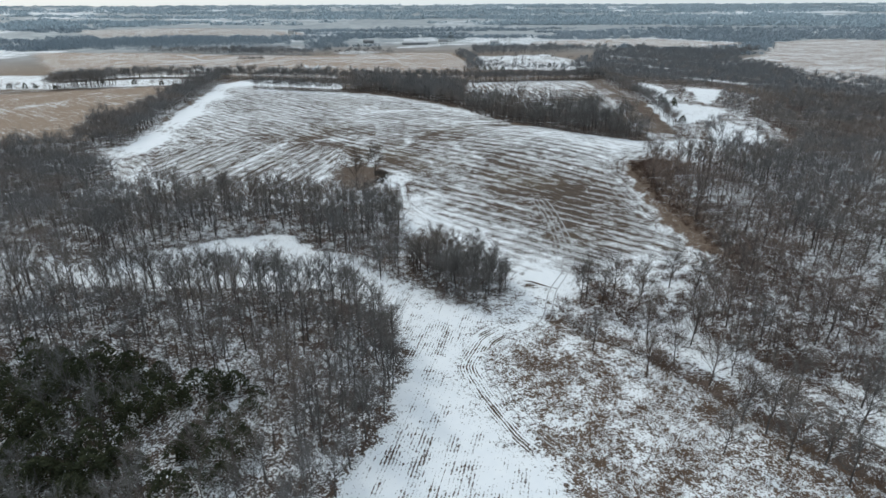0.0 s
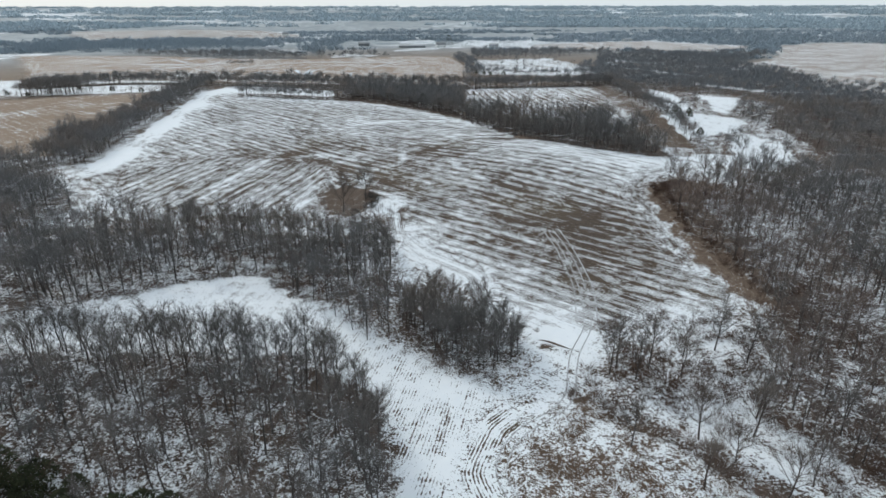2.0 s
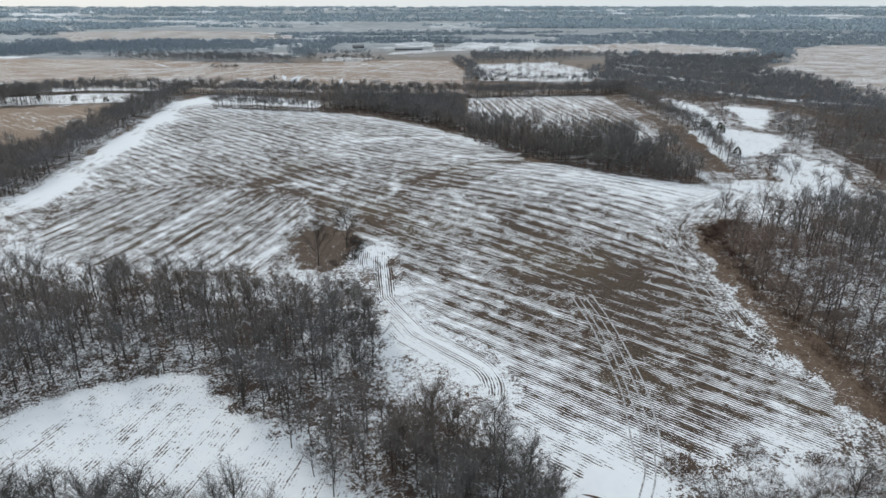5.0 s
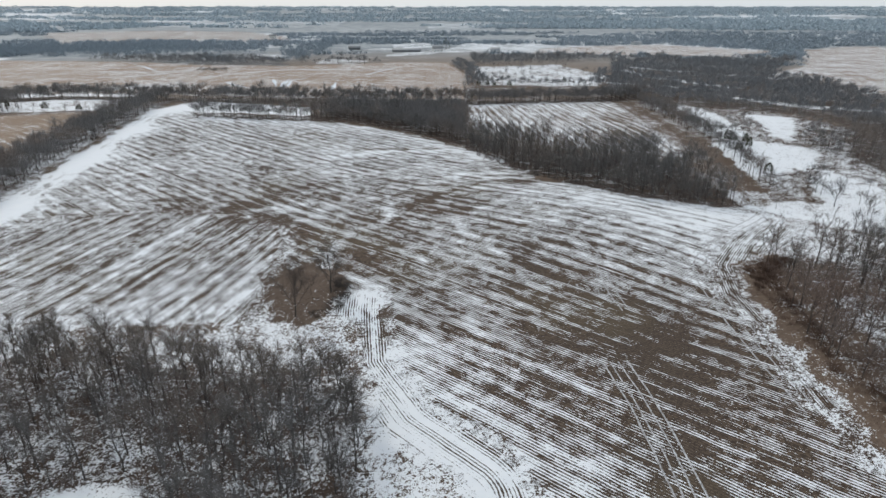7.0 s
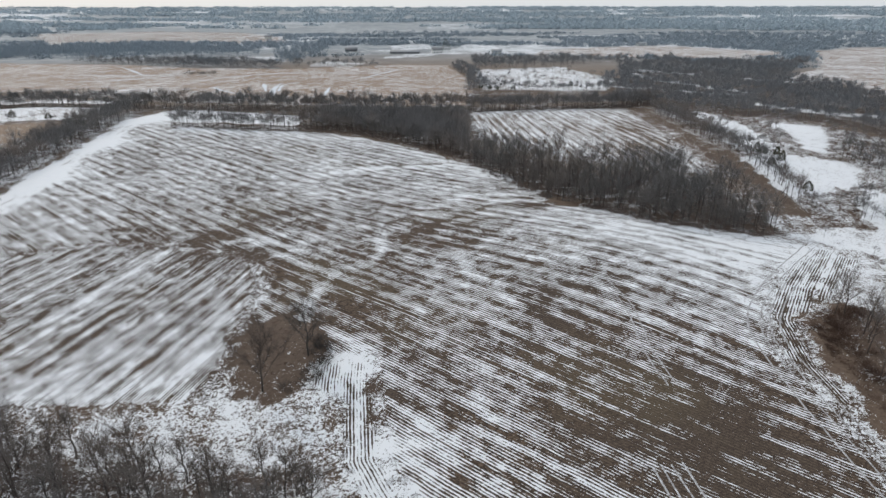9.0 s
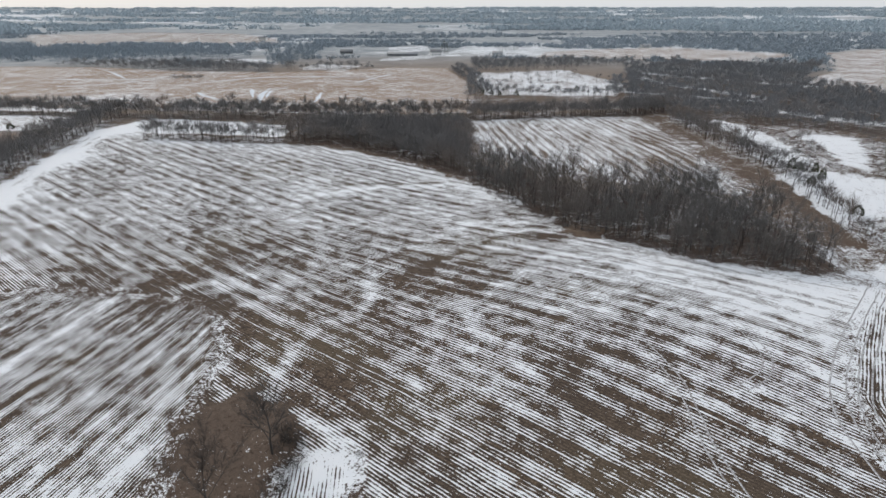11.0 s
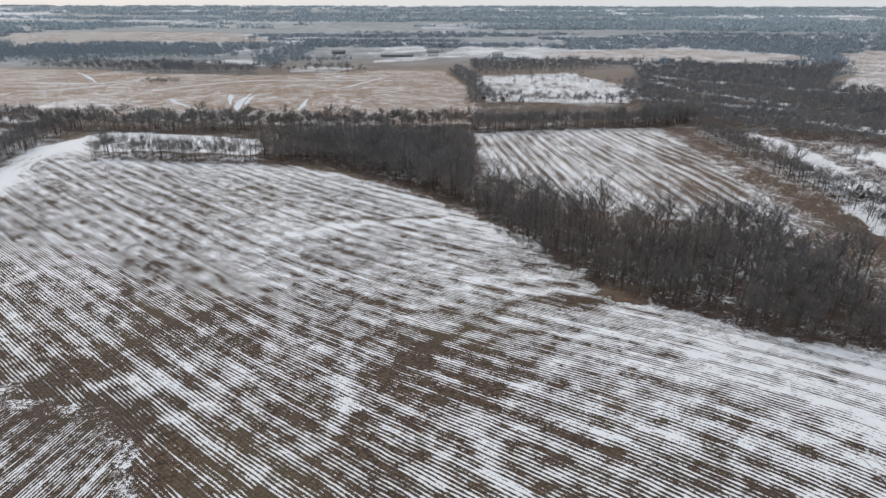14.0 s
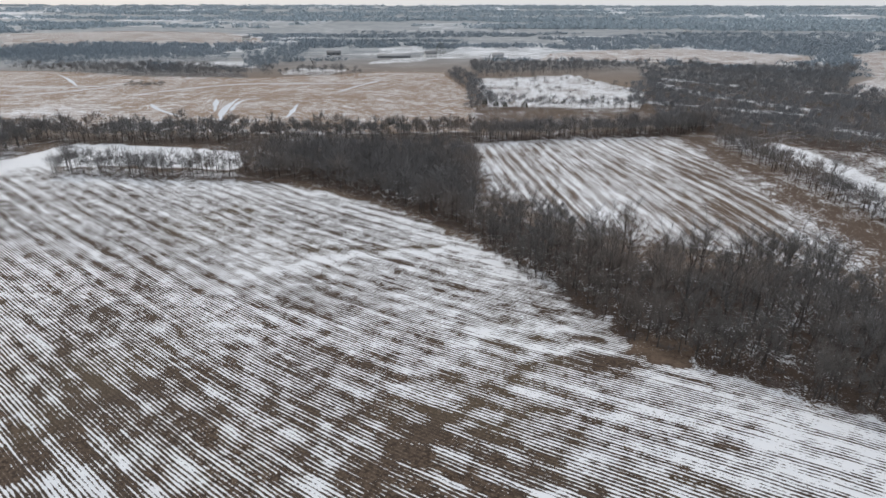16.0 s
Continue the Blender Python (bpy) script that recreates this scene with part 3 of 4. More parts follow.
def join(*parts):
    n, vs, fs = 0, [], []
    for v, f in parts:
        vs.append(v), fs.append(f + n)
        n += len(v)
    return np.concatenate(vs), np.concatenate(fs), len(parts[0][1])


def scatter(rnd, poly, spacing, fringe=0.0):
    """Places inside a polygon, on a shaken grid."""
    xs, ys = [p[0] for p in poly], [p[1] for p in poly]
    gx, gy = np.meshgrid(np.arange(min(xs), max(xs), spacing), np.arange(min(ys), max(ys), spacing))
    gx, gy = gx.ravel() + rnd.uniform(-0.6, 0.6, gx.size) * spacing, gy.ravel() + rnd.uniform(-0.6, 0.6, gx.size) * spacing
    keep = inside(poly, gx, gy) & (rnd.rand(gx.size) > fringe)
    return np.stack([gx[keep], gy[keep]], -1)


def planted(rnd, kinds, places, low, high):
    """One joined mesh of many trees: each place takes one of the kinds, turned and scaled."""
    vs, fs, ks, n = [], [], [], 0
    for x, y in places:
        v, f, stem = kinds[rnd.randint(len(kinds))]
        ks.append(np.arange(len(f)) >= stem)
        w, s = rnd.uniform(0, 6.283), rnd.uniform(low, high)
        c, q = math.cos(w) * s, math.sin(w) * s
        z = float(height(x, y))
        vs.append(np.stack([v[:, 0] * c - v[:, 1] * q + x, v[:, 0] * q + v[:, 1] * c + y, v[:, 2] * s * rnd.uniform(0.9, 1.1) + z], -1))
        fs.append(f + n)
        n += len(v)
    return np.concatenate(vs), np.concatenate(fs), np.concatenate(ks)


def woods(name, label, kinds, places, material, seed, low=0.75, high=1.15, category="woods", stems=None):
    v, f, k = planted(np.random.RandomState(seed), kinds, places, low, high)
    me = raw_mesh(name, v, f, stems or BARK)
    me.materials.append(material)
    me.polygons.foreach_set("material_index", k.astype(np.int32))
    return tagged(new(name, me), label, category, kind="stuff")


def cedar(seed, tall, wide, tufts):
    """An evergreen: a dense uneven cone of small sprays round a short trunk."""
    trunk, leaf = Shape(seed), Shape(seed + 1)
    r = leaf.r
    trunk.limb((0, 0, -0.3), (0, 0, tall * 0.8), tall * 0.02, tall * 0.006, 5)
    lobes = [(r.uniform(0, 6.3), r.uniform(0.7, 1.2)) for _ in range(7)]
    for _ in range(tufts):
        h = r.random() ** 1.3
        w = r.uniform(0, 6.3)
        bulge = max(g * max(0, math.cos(w - a)) for a, g in lobes) * 0.35 + 0.75
        rad = wide * (1 - h * h) ** 0.9 * bulge * (0.45 + 0.55 * r.random() ** 0.5)
        p = Vector((math.cos(w) * rad, math.sin(w) * rad, tall * (0.06 + 0.9 * h)))
        d = Vector((math.cos(w), math.sin(w), r.uniform(0.1, 1.2)))
        leaf.twig(p, d, r.uniform(0.3, 0.75), r.uniform(0.22, 0.42))
    return trunk.arrays(), leaf.arrays()


def bush(seed, tall, stems, width):
    s = Shape(seed)
    for _ in range(stems):
        w, q = s.r.uniform(0, 6.3), s.r.random() ** 0.6
        p = Vector((math.cos(w) * q * tall * 0.5, math.sin(w) * q * tall * 0.5, -0.05 + s.r.uniform(0, 0.4) * tall))
        s.twig(p, (math.cos(w) * q + s.r.uniform(-0.5, 0.5), math.sin(w) * q + s.r.uniform(-0.5, 0.5), s.r.uniform(0.5, 1.6)), tall * s.r.uniform(0.3, 0.7), width)
    return (*s.arrays(), 0)


def clump(seed, wide, tall, n, size=1.0):
    """A far group of trees: ragged sprays filling a low uneven crown."""
    s = Shape(seed)
    for _ in range(n):
        w, q, h = s.r.uniform(0, 6.3), s.r.random() ** 0.5, s.r.random()
        p = (math.cos(w) * q * wide, math.sin(w) * q * wide * 0.6, h * tall * (1 - 0.6 * q * q))
        s.twig(p, (s.r.uniform(-1, 1), s.r.uniform(-1, 1), s.r.uniform(0.2, 1.2)), s.r.uniform(2.5, 5) * min(size, 1.5), s.r.uniform(1.0, 2.4) * size)
    return (*s.arrays(), 0)


def round_tree(seed, tall, wide, twigs, width):
    """A tree seen from far: a thin stem under a rounded, open fan of twigs."""
    stem, crown = Shape(seed), Shape(seed + 1)
    r = crown.r
    stem.limb((0, 0, -0.3), (r.uniform(-0.3, 0.3), r.uniform(-0.3, 0.3), tall * 0.6), tall * 0.016, tall * 0.008, 3)
    lobes = [(r.uniform(0, 6.3), r.uniform(0.2, 1.2), r.uniform(0.75, 1.15)) for _ in range(6)]
    for _ in range(twigs):
        w, e, g = lobes[r.randrange(6)]
        w, e = w + r.gauss(0, 0.55), min(1.5, max(-0.15, e + r.gauss(0, 0.35)))
        d = Vector((math.cos(w) * math.cos(e), math.sin(w) * math.cos(e), math.sin(e)))
        q = g * r.uniform(0.25, 0.75)
        p = Vector((d.x * wide * q, d.y * wide * q, tall * (0.46 + 0.5 * d.z * q)))
        t = d + Vector((r.uniform(-0.6, 0.6), r.uniform(-0.6, 0.6), r.uniform(-0.1, 0.7)))
        crown.twig(p, t, tall * r.uniform(0.14, 0.3), width * r.uniform(0.7, 1.3))
    return stem.arrays(), crown.arrays()


MID = [join(*bare_tree(100 + 7 * k, 10.0 + 0.9 * k, 4.0 + 0.35 * k, 7, 2, 60, 3, 0.045, 0.3)) for k in range(7)]
FAR = [join(*round_tree(200 + 7 * k, 7.5 + 0.8 * k, 3.6 + 0.3 * k, 104, 0.12)) for k in range(6)]
VERY_FAR = [join(*round_tree(250 + 7 * k, 7.5 + 0.8 * k, 4.4 + 0.3 * k, 62, 0.3)) for k in range(6)]
CLUMP = [clump(300 + j, 10, 6.0, 26) for j in range(5)]
SKY_CLUMP = [clump(330 + j, 30, 7.0, 34, 3.2) for j in range(5)]
THICKET = [bush(500 + k, 1.6 + 0.4 * k, 60, 0.075) for k in range(4)]
TUFT = [bush(520 + k, 0.7 + 0.15 * k, 16, 0.07) for k in range(4)]

# ---------------------------------------------------------------- single trees, each a thing of its own
rnd = np.random.RandomState(3)


def tree_kind(seed, tall, spread, limbs, label, group, twigs=TWIG):
    """One leafless tree with its trunk and its crown of twigs."""
    wood, crown = bare_tree(seed, tall, spread, limbs, 5, 96, 5, 0.033, 0.24)
    tree = new("bare_tree")
    (v, f), n = wood, 40
    part("trunk", raw_mesh("trunk", v[:n], f[:n], BARK), tree)
    part("limb", raw_mesh("limb", v[n:], f[n:] - n, BARK), tree)
    part("crown", raw_mesh("crown", *crown, twigs), tree)
    return tagged(tree, label, "tree", group)


def part(name, mesh, parent):
    ob = new(name, mesh)
    ob.parent = parent
    return ob


def stand(kinds, places, rs, low, high):
    """Copies of the kinds at the places, turned and scaled; the kinds themselves take the first places."""
    for k, (x, y) in enumerate(places):
        m = pose(x, y, float(height(x, y)), 0, 0, rs.uniform(0, 360))
        s = rs.uniform(low, high)
        ob = kinds[k] if k < len(kinds) else copy_thing(kinds[rs.randint(len(kinds))], m)
        ob.matrix_basis = m @ Matrix.Diagonal((s, s, s * rs.uniform(0.92, 1.08), 1))


LOWLAND_TREES = [(50, 83), (60, 81), (66, 80), (35, 116), (56, 103), (44, 106), (52, 112), (67, 75), (62, 106), (61, 123), (65, 91), (57, 91), (82, 95),
                 (39, 140), (42, 136), (52, 137), (60, 88), (37, 138), (63, 146), (55, 144), (68, 141), (83, 159), (46, 140), (72, 99), (77, 88), (74, 118), (90, 90), (58, 118), (48, 118)]
stand([tree_kind(600 + 3 * k, 10.5 + 0.6 * k, 4.6, 12, "gnarled leafless tree in snowy weeds by the ditch", "lowland trees") for k in range(5)], LOWLAND_TREES, np.random.RandomState(61), 0.85, 1.2)
stand([tree_kind(630, 10.5, 5.2, 13, "lone leafless tree in russet grass amid the field", "field island trees", BARK),
       tree_kind(633, 11.5, 5.0, 13, "lone leafless tree in russet grass amid the field", "field island trees", BARK)], [(-34, 238.5), (-27, 250)], np.random.RandomState(62), 1.25, 1.35)
stand([tree_kind(650, 11.5, 5.4, 13, "spreading leafless oak standing alone on snowy pasture", "valley oaks")], [(154.3, 323.5), (160, 313), (171, 315), (151, 447)], np.random.RandomState(67), 0.75, 1.0)
grove_places = scatter(rnd, GROVE, 3.5)
stand([tree_kind(640 + 3 * k, 9.5 + 0.6 * k, 4.2, 11, "leafless tree of the brushy grove beside the lane", "grove trees") for k in range(4)], grove_places, np.random.RandomState(63), 0.8, 1.15)

near = [scatter(rnd, poly, gap, 0.08) for poly, gap in ((WOOD_SOUTH, 3.8), (WOOD_WEST, 4.1), (WOOD_EAST, 4.8), (BELT, 3.7), (WOOD_NORTH, 2.8))]


def edge(places, line, reach):
    """Splits places into those within reach of a line and the rest."""
    m = nearest(line, places[:, 0], places[:, 1]) < reach
    return places[m], places[~m]


within = inside(CEDARS, near[0][:, 0], near[0][:, 1]) & (np.arange(len(near[0])) % 5 > 0)
near[0] = near[0][~within]
rim, near[0] = edge(near[0], [(-88, 144), (-31, 145), (-21, 141), (-9, 123), (-7, 105), (-14, 79)], 7.5)
near[0] = near[0][rnd.rand(len(near[0])) < 0.75]
stand([tree_kind(660 + 3 * k, 10 + 0.7 * k, 4.2, 11, "leafless hardwood at the edge of the snowy clearing", "clearing edge trees") for k in range(5)], rim, np.random.RandomState(64), 0.85, 1.2)
rim, near[1] = edge(near[1], [(-87, 218), (-60, 218), (-36, 214), (-20, 210), (-14, 197), (-12, 181)], 5.5)
stand([tree_kind(680 + 3 * k, 10 + 0.7 * k, 4.2, 11, "leafless hardwood at the edge of the stubble field", "field edge trees") for k in range(5)], rim, np.random.RandomState(65), 0.75, 1.1)
rim, near[3] = edge(near[3], [(15, 409), (26, 377), (42, 346), (57, 334), (76, 323), (105, 320)], 5.0)
stand([tree_kind(700 + 3 * k, 9.5 + 0.7 * k, 4.0, 11, "leafless tree at the foot of the tree belt", "belt edge trees") for k in range(4)], rim, np.random.RandomState(66), 0.75, 1.05)

# ---------------------------------------------------------------- woods past counting
woods("south_wood", "leafless grey-brown hardwoods over snowy leaf litter", MID, near[0], WOODS, 11)
close = near[1][:, 0] > -105
woods("west_wood", "leafless grey-brown hardwoods between two snowy fields", MID, near[1][close], WOODS, 12)
woods("west_wood_back", "leafless hardwoods deeper in the west wood", FAR, near[1][~close], WOODS, 59, 0.9, 1.3)
close = near[2][:, 0] < 150
russet = close & (near[2][:, 0] < 108 + 8 * ripple(near[2][:, 0], near[2][:, 1], 20, 14)) & (near[2][:, 1] < 235)
woods("east_wood", "wide leafless hardwood forest on a snowy slope", MID, near[2][close & ~russet], WOODS, 13, 0.65, 1.1)
woods("east_wood_edge", "leafless russet-brown trees at the forest's edge", MID, near[2][russet], EAST_WOODS, 63, 0.55, 1.05)
woods("east_wood_back", "leafless hardwood forest beyond the near slope", FAR, near[2][~close], WOODS, 24, 0.8, 1.35)
woods("river_wood", "leafless woods along the valley with snowy gaps", FAR, scatter(rnd, WOOD_RIVER, 5.4, 0.1), WOODS, 25, 0.7, 1.3)
woods("belt_wood", "belt of leafless trees between two stubble fields", MID, near[3], WOODS, 14, 0.55, 1.2)
woods("north_wood", "dense leafless trees at the head of the field", FAR, near[4], WOODS, 15, 0.6, 1.35)
woods("hedgerow_west", "dense leafless hedgerow along the field's edge", FAR, scatter(rnd, HEDGE_WEST, 3.0), WOODS, 17, 0.7, 1.2)
woods("west_copse", "dark rounded copse of bare trees between snowy fields", FAR, scatter(rnd, [(-308, 474), (-262, 478), (-258, 500), (-302, 500)], 3.8), TWIG, 61, 1.1, 1.5)
woods("west_field_hedgerow", "low bare hedgerow along the tan field", FAR, scatter(rnd, [(-430, 506), (-300, 474), (-200, 472), (-200, 478), (-300, 482), (-430, 514)], 4.5, 0.3), TWIG, 62, 0.3, 0.7)
woods("hedgerow_north", "thin row of leafless trees and shrubs", FAR, scatter(rnd, HEDGE_NORTH, 2.6), WOODS, 18, 0.6, 1.1)
woods("hedgerow_back", "row of leafless trees behind the small field", FAR, scatter(rnd, HEDGE_BACK, 3.0), WOODS, 19, 0.7, 1.25)
woods("hedgerow_hay", "row of leafless trees below the hay field", VERY_FAR, scatter(rnd, HEDGE_HAY, 3.6), WOODS, 20, 0.6, 1.2)
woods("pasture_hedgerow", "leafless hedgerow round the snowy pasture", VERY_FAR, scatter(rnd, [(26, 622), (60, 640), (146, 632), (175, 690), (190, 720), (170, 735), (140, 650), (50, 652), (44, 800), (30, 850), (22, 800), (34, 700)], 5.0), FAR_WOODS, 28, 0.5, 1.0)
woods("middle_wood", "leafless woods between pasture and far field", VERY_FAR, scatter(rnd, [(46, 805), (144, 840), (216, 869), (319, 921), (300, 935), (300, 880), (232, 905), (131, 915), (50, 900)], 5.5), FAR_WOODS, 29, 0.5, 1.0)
woods("strip_shrubs", "low leafless shrubs along the brown grass strip", FAR, scatter(rnd, [(144, 540), (136, 437), (139, 388), (137, 345), (143, 345), (146, 388), (147, 437), (158, 535)], 3.2), WOODS, 26, 0.6, 1.1)
north_east = scatter(rnd, WOOD_NORTHEAST, 4.9, 0.08)
north_east = north_east[np.min([nearest(line, north_east[:, 0], north_east[:, 1]) for line in STREAKS], axis=0) > 6]
# from here the distant woods carry their haze in the material colour
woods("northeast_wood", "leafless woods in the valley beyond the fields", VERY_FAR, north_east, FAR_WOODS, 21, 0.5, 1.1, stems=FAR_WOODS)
woods("far_west_wood", "distant leafless woods tinted blue-grey as haze", VERY_FAR, scatter(rnd, WOOD_FAR_WEST, 7.6), HAZE_WOODS, 22, 0.7, 1.2, stems=HAZE_WOODS)
woods("far_middle_wood", "distant leafless tree line with a faint haze tint", VERY_FAR, scatter(rnd, WOOD_FAR_MID, 5.5), FAR_WOODS, 23, 0.5, 1.1, stems=FAR_WOODS)
woods("farm_wood", "bare woods beside the far farmstead", VERY_FAR, scatter(rnd, WOOD_FARM, 7.0, 0.15), HAZE_WOODS, 64, 0.6, 1.2, stems=HAZE_WOODS)
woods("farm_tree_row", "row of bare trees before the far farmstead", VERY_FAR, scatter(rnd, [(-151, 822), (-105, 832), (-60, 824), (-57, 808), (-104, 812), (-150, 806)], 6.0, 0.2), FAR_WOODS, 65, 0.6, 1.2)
woods("ridge_tree_row", "row of bare trees along the far ridge", VERY_FAR, scatter(rnd, [(200, 1118), (242, 1130), (392, 1196), (449, 1131), (460, 1140), (395, 1210), (235, 1150)], 8.0, 0.3), HAZE_WOODS, 66, 0.5, 1.0)
woods("pasture_trees", "scattered bare trees and shrubs on snowy pasture", FAR, np.concatenate([scatter(rnd, f, g, q) for f, g, q in ((VALLEY_BRUSH, 4.2, 0.1), (BRUSH_KNOT, 4, 0.1), (OPEN_LOW, 9, 0.75), (OPEN_NORTH, 9, 0.6), (PASTURE, 13, 0.45), ([(198, 415), (232, 440), (226, 475), (208, 440)], 5, 0.1), ([(134, 303), (150, 286), (180, 292), (172, 303), (150, 293), (138, 308)], 4, 0.1), ([(142, 400), (150, 412), (166, 412), (180, 440), (190, 470), (184, 480), (174, 430), (146, 420)], 4.5, 0.15))]), WOODS, 27, 0.3, 0.85)


def horizon_places(n, seed, first, last):
    rs = np.random.RandomState(seed)
    d = first * (last / first) ** rs.rand(n)
    w = np.radians(rs.uniform(-44, 44, n))
    x, y = d * np.sin(w), d * np.cos(w)
    blocks = ripple(x * 0.4, y * 1.6, 210, 31) + 0.6 * ripple(x * 0.6, y * 1.5, 90, 32)
    hedges = np.abs(ripple(x * 0.35, y * 1.3, 190, 33)) < 0.09
    keep = blocks + 0.6 * hedges > 0.06 - 0.4 * ease(x, -200, 600)
    for f in (FAR_FIELD, EAST_FIELD, HAY, TAN_FAR, *FARM_SNOW):
        keep &= ~inside(f, x, y)
    return np.stack([x[keep], y[keep]], -1)


# two depths of woods, the farther in the paler painted haze
woods("horizon_woods", "woods with painted blue-grey haze over far farmland", CLUMP, horizon_places(13000, 41, 900, 2000), HAZE_WOODS, 42, 0.6, 1.1)
woods("skyline_woods", "skyline woods paled by painted haze", SKY_CLUMP, horizon_places(7000, 40, 1950, 4880), SKYLINE_HAZE_WOODS, 50, 0.7, 1.3)

# ---------------------------------------------------------------- cedars, brush and dry grass
CEDAR_KIND = [join(*cedar(400 + k, 5 + 0.6 * k, 2.8 + 0.25 * k, 760)) for k in range(4)]
woods("cedar_stand", "dark green cedars standing among bare trees", CEDAR_KIND, scatter(rnd, CEDARS, 4.0, 0.2), CEDAR, 43, 0.55, 1.1)
CEDAR_SPOTS = [(-300, 480), (-347, 496), (-330, 490), (-321, 489), (-242, 489), (-217, 482), (-276, 505), (151, 409), (153, 407), (158, 404), (149, 391), (149, 363), (156, 396), (49, 648), (68, 645), (55, 646), (42, 655), (122, 673)]
for k, (x, y) in enumerate(CEDAR_SPOTS):
    trunk_shape, leaf_shape = cedar(430 + k, 2.8 + (k * 7 % 5) * 0.5, 1.3 + (k % 3) * 0.3, 420)
    tree = new("cedar_tree")
    part("trunk", raw_mesh("trunk", *trunk_shape, BARK), tree)
    part("crown", raw_mesh("crown", *leaf_shape, CEDAR), tree)
    tree.location = (x, y, float(height(x, y)))
    tagged(tree, "small dark green cedar on snowy pasture", "tree", "scattered cedars")

floor = np.concatenate([scatter(rnd, w, g, 0.3) for w, g in ((WOOD_SOUTH, 5.5), (WOOD_WEST, 5.2), (BELT, 4.2), (GROVE, 2.6))])
woods("undergrowth", "grey-brown leafless undergrowth on the wood floor", THICKET, floor, WOODS, 44, 0.5, 1.2, "undergrowth")
east_floor = scatter(rnd, WOOD_EAST, 5.4, 0.3)
woods("east_undergrowth", "russet leafless undergrowth below the forest", THICKET, east_floor[east_floor[:, 0] < 160], BRUSH, 45, 0.5, 1.2, "undergrowth")
weedy = scatter(rnd, WEEDS, 1.05, 0.25)
weedy = weedy[ripple(weedy[:, 0], weedy[:, 1], 5, 51) > -0.25]
woods("weeds", "russet dry weeds poking through thin snow", TUFT, weedy, STRAW, 46, 0.8, 1.7, "weeds")
low = scatter(rnd, LOWLAND, 1.7, 0.3)
low = low[ripple(low[:, 0], low[:, 1], 6, 52) > 0.08]
woods("lowland_brush", "russet brush and dead stalks round the lowland trees", THICKET, low, BRUSH, 47, 0.45, 1.2, "brush")
island = np.concatenate([scatter(rnd, FINGER, 1.5), scatter(rnd, [(80, 166), (88, 170), (86, 205), (82, 238), (95, 262), (88, 262), (77, 248), (77, 206)], 1.8), scatter(rnd, [(42, 342), (56, 332), (76, 321), (78, 324), (58, 337), (46, 346)], 1.5)])
woods("island_thicket", "dark tangled shrubs round the lone field trees", THICKET, scatter(rnd, [(-29, 258), (-24, 256), (-21, 248), (-24, 240), (-30, 236), (-31, 240), (-26, 247)], 1.3, 0.15), BARK, 69, 0.5, 1.1, "thicket")
corner = scatter(rnd, [(-27, 168), (-15, 169), (-8, 165), (-4, 153), (-9, 152), (-17, 150), (-25, 160)], 3.6)
woods("corner_trees", "leafless trees joining the west wood to the grove", MID, corner, WOODS, 70, 0.6, 1.0)
verge_places = scatter(rnd, [(-27, 167), (-8, 164), (-3, 151), (8, 139), (16, 138), (13, 131), (1, 136), (-10, 147), (-20, 155)], 1.9, 0.3)
woods("verge_brush", "dark leafless brush between the lane and the grove", THICKET, verge_places, EAST_WOODS, 71, 0.35, 0.95, "brush")
lane_thicket = scatter(rnd, [(35, 135), (46, 128), (62, 126), (60, 143), (44, 147), (37, 143)], 2.0, 0.3)
woods("lane_thicket", "russet shrubs round the trees beside the lane", THICKET, lane_thicket, BRUSH, 60, 0.5, 1.3, "thicket")
thick = scatter(rnd, [(58, 122), (78, 104), (112, 98), (105, 150), (96, 180), (86, 172), (72, 150), (58, 138)], 2.6, 0.25)
woods("russet_thicket", "russet thicket below the forest edge", THICKET, thick, BRUSH, 53, 0.6, 1.3, "thicket")
fringe_line = np.array([(x + rnd.uniform(-2.5, 4), y + rnd.uniform(-3, 3)) for (ax, ay), (bx, by) in zip(FRINGE, FRINGE[1:]) for s in np.linspace(0, 1, 60) for x, y in [(ax + s * (bx - ax), ay + s * (by - ay))]])
slope_places = scatter(rnd, [(87, 160), (86, 205), (83, 236), (90, 258), (104, 262), (118, 262), (104, 246), (98, 220), (100, 190), (100, 160)], 2.1, 0.2)
woods("slope_thicket", "russet shrubs and dead stalks under the forest edge", THICKET, slope_places, EAST_WOODS, 68, 0.4, 1.15, "thicket")
woods("fringe_thicket", "russet shrubs and tall grass along the forest edge", THICKET, fringe_line, BRUSH, 54, 0.35, 1.0, "thicket")
woods("russet_grass", "tall russet dead grass at the field's margins", TUFT, island, BRUSH, 48, 0.4, 0.9, "grass")
ditch_side = np.array([(x + rnd.uniform(-1.6, 1.6), y + rnd.uniform(-1.6, 1.6)) for (ax, ay), (bx, by) in zip(DITCH, DITCH[1:]) for s in np.linspace(0, 1, 20) for x, y in [(ax + s * (bx - ax), ay + s * (by - ay))]])
FEET = [[(15, 409), (26, 377), (42, 345)], [(54, 334), (76, 321), (105, 318), (117, 322)], [(-139, 456), (-101, 456), (-69, 462), (-42, 459), (-15, 439), (13, 409)],
        [(-96, 163), (-79, 171), (-66, 183), (-49, 186), (-42, 177), (-35, 171), (-25, 169), (-14, 168)], [(-9, 164), (-5, 151), (3, 141), (12, 138), (19, 144)]]
